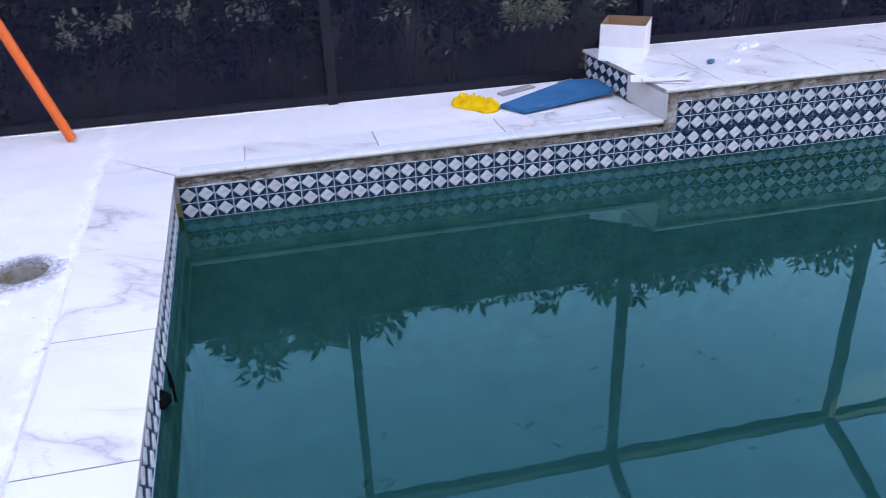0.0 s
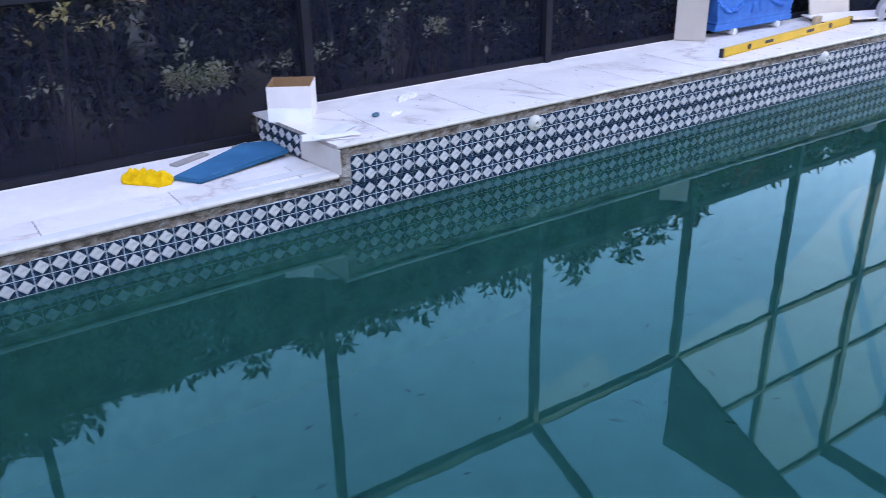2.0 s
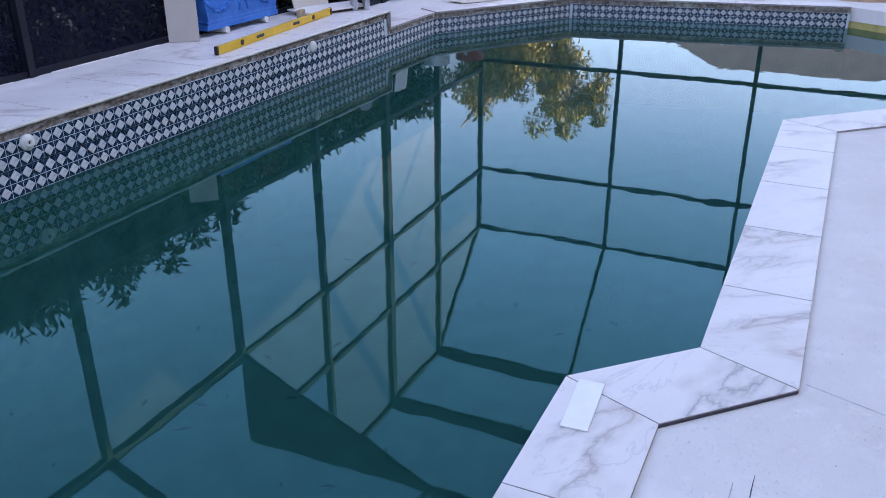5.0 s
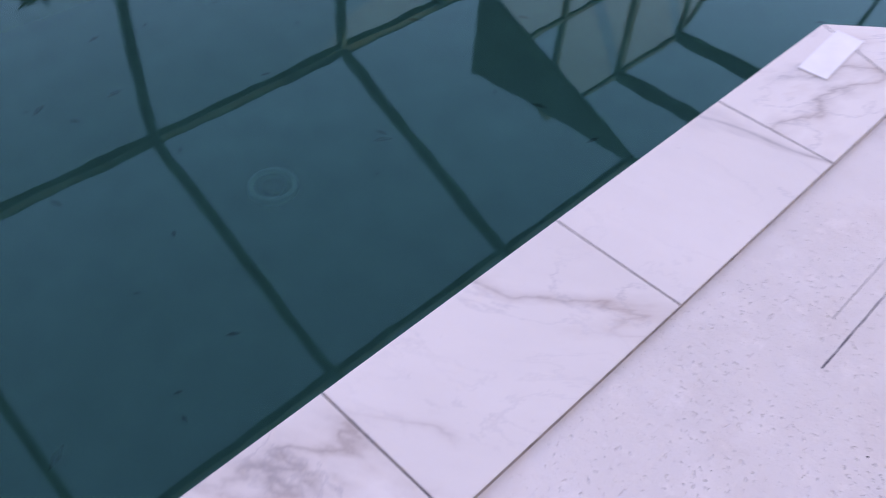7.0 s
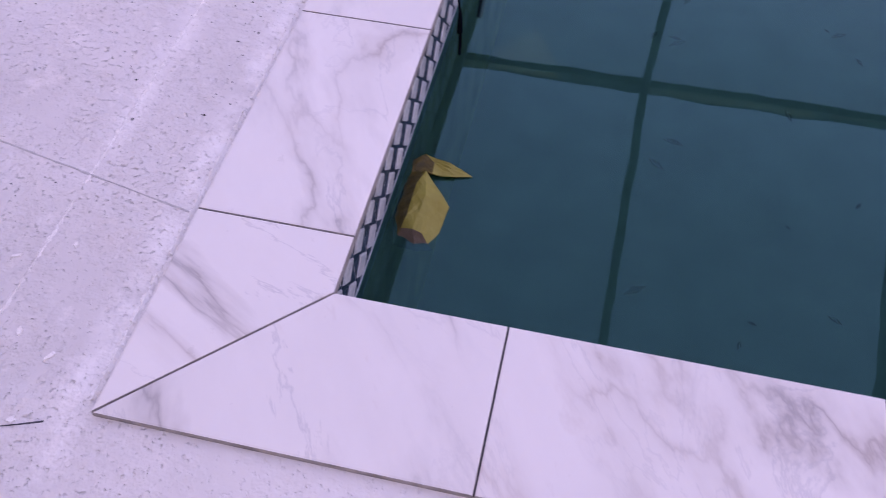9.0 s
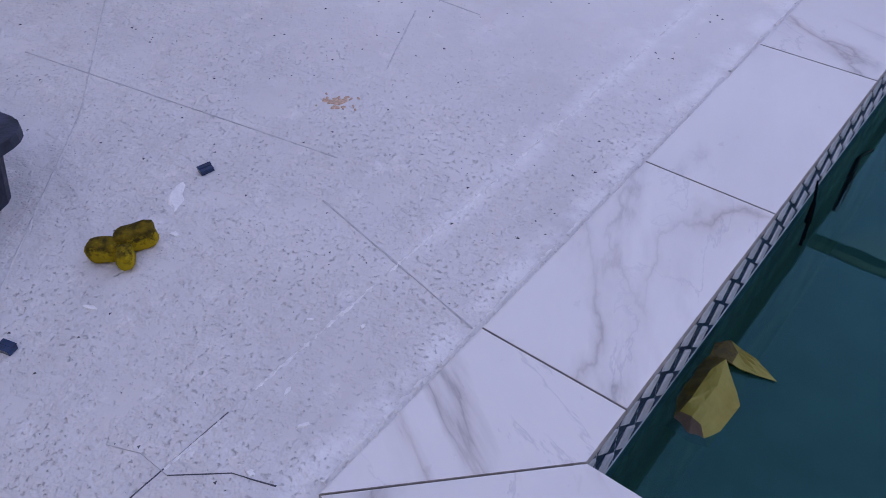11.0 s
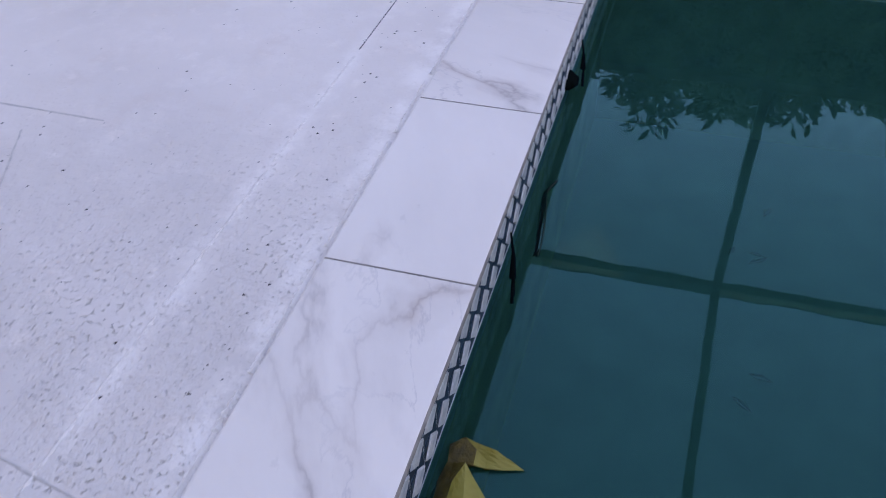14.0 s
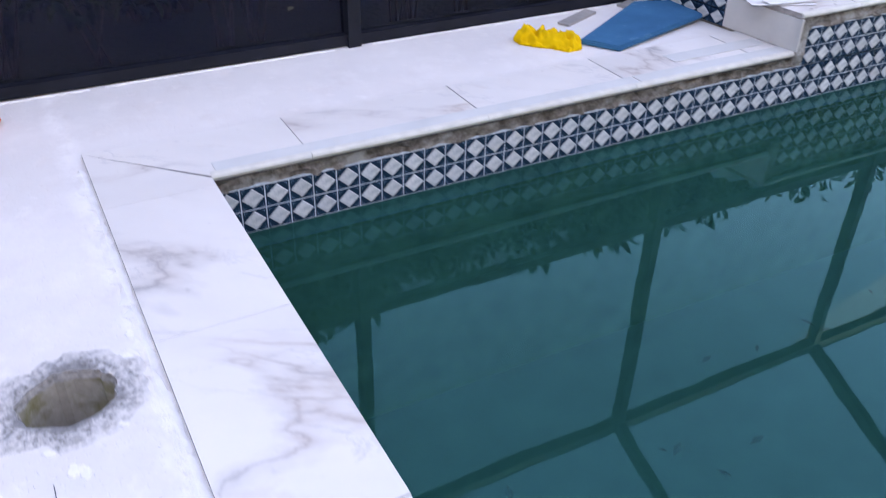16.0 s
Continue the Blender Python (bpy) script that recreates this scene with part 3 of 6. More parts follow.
def tiled_wall(name, a, b, rows, top, label, start=0.0, skip=None):
    """A pool wall from a to b with rows of patterned tiles whose upper edge is at top."""
    a, b = Vector(a), Vector(b)
    d = b - a
    u = d.normalized()
    out = Vector((u.y, -u.x))
    wall = tagged(thing(name, label, "pool wall"), kind="structure")
    bm = bmesh.new()
    z0 = top - rows * TRIM - 0.06
    p, q = a - out * 0.03, b - out * 0.03
    ring = [tuple(a + out * 0.0060), tuple(b + out * 0.0060), tuple(q), tuple(p)]
    prism(bm, ring, z0, top + 0.001)
    bmesh.ops.recalc_face_normals(bm, faces=bm.faces)
    part("grout_bed", bm, GROUT, wall, "pale grout between the tiles")
    turn = math.atan2(u.y, u.x)
    k = int((d.length - start) / TRIM)
    for j in range(rows):
        for i in range(k):
            c = a + u * (start + (i + 0.5) * TRIM)
            if skip and skip(i, j, c):
                continue
            ob = new("tile", DIAMOND)
            ob.parent = wall
            ob.matrix_basis = Matrix.Translation((c.x + out.x * 0.001, c.y + out.y * 0.001, top - (j + 0.5) * TRIM)) @ Matrix.Rotation(turn, 4, "Z")
    return wall


WY = BACK + 0.032
LOW_TOP = -0.072
wall_north = tiled_wall("wall_north", (0, WY), (8.62, WY), 2, LOW_TOP, "pool wall with navy and cream diamond tiles at the waterline")
wall_north_upper = tiled_wall("wall_north_upper", (STEP_X0 + 0.075, WY), (STEP_X1 - 0.05, WY), 2, LOW_TOP + 2 * TRIM, "raised pool wall faced with navy and cream diamond tiles")
wall_west = tiled_wall("wall_west", (-0.026, 0.0), (-0.026, BACK), 2, LOW_TOP + 0.012, "pool wall with navy and cream diamond tiles under the coping")
wall_north_east = tiled_wall("wall_north_east", (8.62, WY), (10.21, 2.27), 2, LOW_TOP, "angled far pool wall with navy and cream diamond tiles")
wall_east = tiled_wall("wall_east", (10.21, 2.27), (10.74, -0.6), 2, LOW_TOP, "far pool wall with navy and cream diamond tiles")

part("mortar_band", rough_strip((0, WY), (STEP_X0 + 0.06, WY), LOW_TOP - 0.002, -0.018, 0.002, 1, 0.011), MORTAR, wall_north, "broken brown mortar below the coping")
part("mortar_band", rough_strip((STEP_X1, WY), (8.62, WY), LOW_TOP - 0.002, -0.018, 0.002, 2, 0.011), MORTAR, wall_north, "broken brown mortar below the coping")
part("mortar_band", rough_strip((STEP_X0 + 0.004, WY), (STEP_X1 - 0.004, WY), LOW_TOP + 2 * TRIM - 0.002, RISE - 0.018, 0.003, 3, 0.011), MORTAR, wall_north_upper, "broken grey mortar below the raised coping")
part("mortar_band", rough_strip((STEP_X0 + 0.004, WY), (STEP_X0 + 0.074, WY), LOW_TOP, RISE - 0.02, 0.009, 4), MORTAR, wall_north_upper)
part("mortar_band", rough_strip((STEP_X1 - 0.05, WY), (STEP_X1 - 0.004, WY), LOW_TOP, RISE - 0.02, 0.009, 6), MORTAR, wall_north_upper)
part("mortar_band", rough_strip((8.62, WY), (10.21, 2.27), LOW_TOP - 0.002, -0.018, 0.006, 7), MORTAR, wall_north_east)
part("mortar_band", rough_strip((10.21, 2.27), (10.74, -0.6), LOW_TOP - 0.002, -0.018, 0.006, 8), MORTAR, wall_east)
part("mortar_band", rough_strip((-0.024, 0.0), (-0.024, BACK), LOW_TOP + 0.010, -0.018, 0.0, 9, 0.002), MORTAR, wall_west)
# patterned tiles on the rear half of the step's side
for j in range(2):
    for i in range(6):
        ob = new("tile", DIAMOND)
        ob.parent = ledge
        ob.matrix_basis = Matrix.Translation((STEP_X0 + 0.008 - 0.095 * (0.37 + (i + 0.5) * TRIM), BACK + 0.37 + (i + 0.5) * TRIM, RISE - 0.022 - (j + 0.5) * 0.066)) @ Matrix.Rotation(-math.pi / 2 + 0.095, 4, "Z") @ Matrix.Diagonal((1, 1, 0.86, 1))


def return_fitting(x, z):
    """A white round wall inlet with a dark eye."""
    t = thing("return_fitting", "white round plastic pool inlet set in the tiled wall", "pool inlet", "pool inlets", Matrix.Translation((x, WY - 0.006, z)) @ Matrix.Rotation(math.pi / 2, 4, "X"))
    bm = bmesh.new()
    lathe(bm, [(0.045, 0.0), (0.045, 0.012), (0.038, 0.02), (0.026, 0.024), (0.022, 0.03), (0.012, 0.03), (0.012, 0.015)], 24, 0, False)
    part("flange", bm, simple("white_pool_plastic", (0.72, 0.70, 0.64), 0.4), t, smooth=True)
    bm = bmesh.new()
    lathe(bm, [(0.012, 0.0), (0.012, 0.016), (0.0, 0.016)], 14, 0, False)
    part("eye", bm, JOINT, t, "dark opening")
    return t


return_fitting(3.575, 0.045)
return_fitting(6.35, 0.052)

# inlet on the west wall with a short cord, and the skimmer mouth
t = thing("return_fitting", "grey round inlet low on the tiled wall", "pool inlet", "pool inlets", Matrix.Translation((-0.022, 1.87, -0.20)) @ Matrix.Rotation(math.pi / 2, 4, "Y"))
bm = bmesh.new()
lathe(bm, [(0.030, 0.0), (0.030, 0.012), (0.020, 0.026), (0.013, 0.036), (0.013, 0.02)], 20, 0, False)
part("flange", bm, simple("grey_pool_plastic", (0.006, 0.010, 0.010), 0.9, 0.0, 0.0), t, smooth=True)

# ---- screen enclosure ----
cage = tagged(thing("screen_enclosure", "dark bronze aluminium pool enclosure with black insect screen", "screen enclosure"), kind="structure")
POSTS = [-2.78, -1.0, 0.787, 2.567, 4.355, 6.06, 7.54, 9.03, 10.45]
EAVE, TALL, HIP, RAIL = 2.425, 4.78, 3.33, 0.88
RIDGE_Y, RIDGE_Z = 2.125, 3.325
HOUSE_Y = -3.1


def bar(name, a, b, w=0.05, h=0.05, parent=cage):
    bm = bmesh.new()
    beam(bm, a, b, w, h)
    return part(name, bm, ALU, parent)


for x in POSTS:
    base = RISE - 0.004 if STEP_X0 < x < STEP_X1 else DECK_Z
    tall = x > 6.5
    w = 0.10 if 8.9 < x < 9.2 else 0.052
    bar("post", (x, SCREEN, base), (x, SCREEN, TALL if tall else EAVE), w, 0.075)
bar("post", (FARX, SCREEN, DECK_Z), (FARX, SCREEN, HIP), 0.06, 0.06)
for a, b in zip(POSTS, POSTS[1:] + [FARX]):
    base = RISE if STEP_X0 - 0.3 < a < STEP_X1 - 0.5 else 0.0
    if a < STEP_X0 < b:
        bar("bottom_rail", (a, SCREEN, 0.012), (STEP_X0, SCREEN, 0.012), 0.042, 0.042)
        bar("bottom_rail", (STEP_X0, SCREEN, RISE + 0.014), (b, SCREEN, RISE + 0.014), 0.042, 0.042)
    else:
        bar("bottom_rail", (a, SCREEN, base + 0.016), (b, SCREEN, base + 0.014), 0.042, 0.042)
    bar("chair_rail", (a + 0.026, SCREEN, RAIL), (b - 0.026, SCREEN, RAIL), 0.05, 0.05)
    if a < 5.9:
        bar("eave_beam", (a + 0.026, SCREEN, EAVE), (b - 0.026, SCREEN, EAVE), 0.075, 0.075)
    else:
        bar("mid_rail", (a + 0.026, SCREEN, EAVE), (b - 0.026, SCREEN, EAVE), 0.05, 0.05)
        bar("upper_rail", (a + 0.026, SCREEN, HIP + 0.04), (b - 0.026, SCREEN, HIP + 0.04), 0.05, 0.05)
        if 6.2 < a and b < FARX:
            bar("top_beam", (a + 0.026, SCREEN, TALL), (b - 0.026, SCREEN, TALL), 0.06, 0.06)
bar("hip_beam", (10.45, SCREEN, TALL), (FARX, SCREEN, HIP), 0.05, 0.05)
# roof bars
for x in POSTS[:6]:
    bar("roof_beam", (x, SCREEN, EAVE), (x, RIDGE_Y, RIDGE_Z), 0.055, 0.085)
    bar("roof_beam", (x, RIDGE_Y, RIDGE_Z), (x, HOUSE_Y, RIDGE_Z), 0.055, 0.085)
bar("purlin", (POSTS[0], RIDGE_Y, RIDGE_Z), (6.06, RIDGE_Y, RIDGE_Z), 0.055, 0.055)
for y in (0.3, -1.5):
    bar("purlin", (POSTS[0], y, RIDGE_Z), (6.06, y, RIDGE_Z), 0.05, 0.05)
for x in (9.03, 10.45):
    bar("roof_beam", (x, SCREEN, TALL), (x, HOUSE_Y, TALL), 0.09, 0.16)
bar("hip_beam", (7.54, SCREEN, TALL), (6.09, SCREEN, EAVE + 0.25), 0.05, 0.05)
FAR_POSTS = [2.085, 0.335, -1.415, -3.0]
for y in FAR_POSTS:
    bar("post", (FARX, y, DECK_Z), (FARX, y, HIP), 0.05, 0.05)
    bar("roof_beam", (FARX, y, HIP), (10.45, y, TALL), 0.045, 0.045)
for z in (0.10, 0.74, 2.38, HIP):
    bar("far_rail", (FARX, SCREEN, z), (FARX, -3.0, z), 0.05, 0.05)
# dark infill between the low and the tall roof
bm = bmesh.new()
tri = [(SCREEN, EAVE), (SCREEN, RIDGE_Z + 0.07), (RIDGE_Y, RIDGE_Z + 0.02)]
lo = [bm.verts.new((6.05, y, z)) for y, z in tri]
hi = [bm.verts.new((6.08, y, z)) for y, z in tri]
bm.faces.new(lo)
bm.faces.new(hi[::-1])
for i in range(3):
    bm.faces.new((lo[i], hi[i], hi[(i + 1) % 3], lo[(i + 1) % 3]))
bmesh.ops.recalc_face_normals(bm, faces=bm.faces)
part("infill_panel", bm, ALU, cage, "solid dark triangular infill panel")


def screen_panel(ring, material=MESH_SHADED):
    bm = bmesh.new()
    bm.faces.new([bm.verts.new(p) for p in ring])
    return part("screen_panel", bm, material, cage)


for a, b in zip(POSTS, POSTS[1:] + [FARX]):
    base = RISE if STEP_X0 - 0.3 < a < STEP_X1 - 0.5 else 0.0
    top = EAVE if a < 5.9 else (HIP if a < 6.1 else TALL)
    screen_panel([(a, SCREEN + 0.012, base - 0.05), (b, SCREEN + 0.012, base - 0.05), (b, SCREEN + 0.012, RAIL), (a, SCREEN + 0.012, RAIL)])
    if b < FARX:
        screen_panel([(a, SCREEN + 0.012, RAIL), (b, SCREEN + 0.012, RAIL), (b, SCREEN + 0.012, top), (a, SCREEN + 0.012, top)], MESH_SUNLIT)
    else:
        screen_panel([(a, SCREEN + 0.012, RAIL), (b, SCREEN + 0.012, RAIL), (b, SCREEN + 0.012, HIP), (a, SCREEN + 0.012, TALL)], MESH_SUNLIT)
for a, b in zip([SCREEN] + FAR_POSTS, FAR_POSTS):
    screen_panel([(FARX + 0.012, a, 0), (FARX + 0.012, b, 0), (FARX + 0.012, b, HIP), (FARX + 0.012, a, HIP)], MESH_SUNLIT)

# ---- unseen plain house walls that close the place behind the camera ----
bm = bmesh.new()
# outline set to shade the deck and shape sun patches on the screens
skyline = [(-3.9, -0.15), (15.5, -0.15), (15.5, 6.2), (12.5, 6.2), (12.4, 4.5), (10.6, 4.5), (9.3, 5.35), (7.3, 5.6), (7.0, 5.2), (6.4, 5.35), (6.1, 5.6), (2.2, 5.6), (2.0, 5.2), (1.6, 5.6), (-3.9, 5.6)]
lo = [bm.verts.new((x, HOUSE_Y - 0.1, z)) for x, z in skyline]
hi = [bm.verts.new((x, HOUSE_Y - 0.3, z)) for x, z in skyline]
bm.faces.new(lo)
bm.faces.new(hi[::-1])
for k in range(len(skyline)):
    bm.faces.new((lo[k], hi[k], hi[(k + 1) % len(lo)], lo[(k + 1) % len(lo)]))
bmesh.ops.recalc_face_normals(bm, faces=bm.faces)
tagged(part("wall_south", bm, STUCCO), "unseen tan stucco house wall cut to shade the deck and screens", "house wall", kind="structure")
bm = bmesh.new()
box(bm, -3.9, HOUSE_Y - 0.1, -0.15, -3.7, SCREEN + 0.5, 2.9)
tagged(part("wall_west_house", bm, STUCCO), "plain tan stucco house wall closing the deck", "house wall", kind="structure")


# ---- hedge and trees ----
def raw_leaves(spots, seed, size, narrow=0.34):
    """Many leaves in one mesh, from clump centres with radii."""
    r = random.Random(seed)
    verts, faces = [], []
    shape = ((0, 0, 0), (0.35, 1, 0.12), (0.75, 0.7, 0.10), (1.05, 0, -0.08), (0.75, -0.7, 0.10), (0.35, -1, 0.12))
    tris = ((0, 1, 5), (1, 2, 5), (2, 4, 5), (2, 3, 4))
    for c, rad, count in spots:
        for _ in range(count):
            v = Vector((r.gauss(0, 1), r.gauss(0, 1), r.gauss(0, 1))).normalized()
            p = c + v * rad * (r.random() ** 0.4)
            way = (v * 0.8 + Vector((r.uniform(-1, 1), r.uniform(-1, 1), r.uniform(-0.5, 0.9)))).normalized()
            side = way.cross(Vector((r.uniform(-0.4, 0.4), r.uniform(-0.4, 0.4), 1)))
            side = side.normalized() if side.length > 1e-3 else way.orthogonal().normalized()
            up = side.cross(way)
            s = size * r.uniform(0.65, 1.25)
            b = len(verts)
            for a, d, e in shape:
                verts.append(tuple(p + way * (a * s) + side * (d * s * narrow * 0.5) + up * (e * s)))
            faces += [tuple(b + i for i in t) for t in tris]
    me = bpy.data.meshes.new("crown")
    me.from_pydata(verts, [], faces)
    return me


LEAF = leaf_paint("hedge_leaf", (0.006, 0.012, 0.006), (0.020, 0.034, 0.014), (0.09, 0.115, 0.045))
# lit copy of the hedge leaf: sunlight is put into the colour
LEAF_SUNLIT = leaf_paint("sunlit_leaf", (0.42, 0.44, 0.22), (0.80, 0.80, 0.44), (0.92, 0.90, 0.62))
LEAF_WARM = leaf_paint("tree_leaf", (0.16, 0.16, 0.06), (0.34, 0.30, 0.11), (0.50, 0.43, 0.20))
# bright yellow that paints sunlit gaps showing through the hedge
LEAF_SUN = leaf_paint("sun_gap_leaf", (0.80, 0.62, 0.18), (0.95, 0.78, 0.30), (0.95, 0.86, 0.50))
BARK = simple("bark", (0.09, 0.07, 0.05), 0.9, 0.0, 0.2, 0.4, 14.0, 0.9)


def shrub(x, y, top, seed):
    r = random.Random(seed)
    t = thing("shrub", "dense dark green leafy shrub behind the screen", "shrub", "hedge behind the screen", Matrix.Translation((x, y, -0.14)))
    bm = bmesh.new()
    spots = []
    for k in range(7):
        a = r.uniform(0, math.tau)
        foot = Vector((r.uniform(-0.15, 0.15), r.uniform(-0.1, 0.1), 0))
        tip = Vector((0.75 * math.cos(a) * r.uniform(0.3, 1.2), 0.45 * math.sin(a), top * r.uniform(0.70, 0.87)))
        mid = foot.lerp(tip, 0.5) + Vector((0, 0, 0.12))
        tube(bm, foot, mid, 0.024, 0.016, 6, False)
        tube(bm, mid, tip, 0.016, 0.006, 6, False)
        spots.append((tip - Vector((0, 0, 0.10)), r.uniform(0.12, 0.17), 120))
    part("trunk", bm, BARK, t)
    for k in range(74):
        h = 1 - 0.92 * r.random() ** 1.4
        c = Vector((r.uniform(-0.95, 0.95), r.uniform(-0.55, 0.45), (top - 0.16) * h))
        rad = r.uniform(0.13, 0.22)
        c.z = min(c.z, top - rad - 0.05)
        spots.append((c, rad, 130))
    me = raw_leaves(spots, seed + 50, 0.088, 0.40)
    me.materials.append(LEAF)
    crown = new("crown", me)
    crown.parent = t
    # single bright leaves painted as sunlit foliage on the hedge front
    sunlit = [(Vector((r.uniform(-0.8, 0.8), r.uniform(-0.72, -0.55), 0.15 + 0.8 * r.random())), 0.05, 1) for _ in range(9)]
    me = raw_leaves(sunlit, seed + 90, 0.05, 0.5)
    me.materials.append(LEAF_SUNLIT)
    crown = new("young_leaves", me)
    crown.parent = t
    crown["label"] = "pale yellow-green leaves coloured as sunlit foliage"
    return t


hr = random.Random(11)
for k in range(15):
    x = -2.8 + k * 1.0 + hr.uniform(-0.12, 0.12)
    shrub(x, 5.25 + hr.uniform(-0.15, 0.25), (1.77 + hr.uniform(-0.05, 0.07)) * (1.03 if k < 5 else 1.0 if k < 10 else 0.90), 100 + k)
for k in range(9):
    shrub(-2.2 + k * 1.55 + hr.uniform(-0.2, 0.2), 6.3 + hr.uniform(-0.15, 0.25), (1.92 + hr.uniform(-0.06, 0.06)) * (1.0 if k < 6 else 0.92), 160 + k)


def pale_shrub(x, z, w, h, count, seed, paint=LEAF_SUNLIT, said="added low shrub, pale grey-green leaves coloured as sunlit foliage"):
    """An added low open shrub before the dark hedge, its pale leaves painted as sunlit."""
    r = random.Random(seed)
    t = thing("low_shrub", said, "shrub", "pale shrubs behind the screen", Matrix.Translation((x, 4.60, -0.14)))
    bm = bmesh.new()
    spots = []
    for k in range(max(3, count // 7)):
        tip = Vector((r.uniform(-w, w), r.uniform(-0.05, 0.05), z + 0.16 + h * r.uniform(-1, 1) * (1 - 0.5 * r.random())))
        spots.append((tip, 0.018 + 0.03 * r.random(), 7))
        if k < 6:
            tube(bm, (r.uniform(-0.04, 0.04), 0.02, 0), tip, 0.006, 0.002, 5, False)
    part("stem", bm, BARK, t)
    me = raw_leaves(spots, seed + 5, 0.036, 0.55)
    me.materials.append(paint)
    crown = new("crown", me)
    crown.parent = t
    return t


for k, (x, z, w, h, count) in enumerate(((2.15, 0.25, 0.19, 0.09, 700), (2.06, 0.43, 0.10, 0.05, 28), (2.72, 0.29, 0.05, 0.07, 28), (3.00, 0.30, 0.10, 0.05, 42), (3.84, 0.35, 0.09, 0.06, 110), (4.22, 0.33, 0.04, 0.03, 21),
                                         (4.48, 0.26, 0.05, 0.03, 21), (0.62, 0.45, 0.14, 0.08, 42), (3.50, 0.47, 0.25, 0.12, 35), (5.20, 0.32, 0.25, 0.10, 28), (-0.36, 0.33, 0.18, 0.08, 190), (-0.02, 0.40, 0.20, 0.05, 120), (0.48, 0.38, 0.12, 0.09, 140), (1.28, 0.31, 0.06, 0.03, 21))):
    pale_shrub(x - 0.06, z, w, h, count, 500 + k)
# added shrubs whose yellow leaves stand for sunlit gaps
for k, (x, z, w, h, count) in enumerate(((1.30, 0.66, 0.20, 0.08, 63), (1.58, 0.60, 0.10, 0.05, 35), (4.10, 0.68, 0.11, 0.06, 35), (3.48, 0.74, 0.08, 0.03, 21))):
    pale_shrub(x, z, w, h, count, 560 + k, LEAF_SUN, "added thin shrub, yellow leaves standing for sunlit gaps in the hedge")


def big_tree(x, y, height, spread, seed, clumps=80, count=110, size=0.16):
    r = random.Random(seed)
    t = thing("tree", "broad evening-lit oak with grey limbs and sparse crown", "tree", "trees behind the enclosure", Matrix.Translation((x, y, -0.14)))
    bm = bmesh.new()
    fork = Vector((0, 0, height * 0.3))
    tube(bm, (0, 0, 0), fork, height * 0.045, height * 0.035, 10, False)
    spots = []
    for k in range(9):
        a = k * math.tau / 9 + r.uniform(-0.3, 0.3)
        end = Vector((math.cos(a) * spread * r.uniform(0.4, 0.9), math.sin(a) * spread * r.uniform(0.4, 0.9), height * r.uniform(0.6, 0.95)))
        mid = fork.lerp(end, 0.5) + Vector((r.uniform(-0.3, 0.3), r.uniform(-0.3, 0.3), height * 0.05))
        tube(bm, fork, mid, height * 0.024, height * 0.014, 7, False)
        tube(bm, mid, end, height * 0.014, height * 0.004, 7, False)
        for _ in range(clumps // 9):
            f = r.uniform(0.35, 0.92)
            c = fork.lerp(end, f) + Vector((r.gauss(0, 1), r.gauss(0, 1), r.gauss(0, 0.6))) * spread * 0.12
            spots.append((c, r.uniform(0.25, 0.6) * spread * 0.22, count))
    part("trunk", bm, simple("pale_oak_bark", (0.36, 0.27, 0.21), 0.9, 0.0, 0.2, 0.3, 9.0, 0.8), t)
    me = raw_leaves(spots, seed + 9, size, 0.5)
    me.materials.append(LEAF_WARM)
    crown = new("crown", me)
    crown.parent = t
    return t


big_tree(25.3, 8.2, 7.2, 3.2, 301, 140, 220, 0.14)


# ---- beyond the enclosure ----
bm = sheet([[(FARX + 0.15, -14), (34, -14), (34, 16), (FARX + 0.15, 16)]], -0.13)
yard = part("gravel_yard", bm, simple("pale_gravel", (0.13, 0.155, 0.20), 0.9, 0.0, 0.2, 0.25, 3.0, 0.8))
tagged(yard, "pale grey gravel yard beyond the far screen", "gravel", kind="structure")


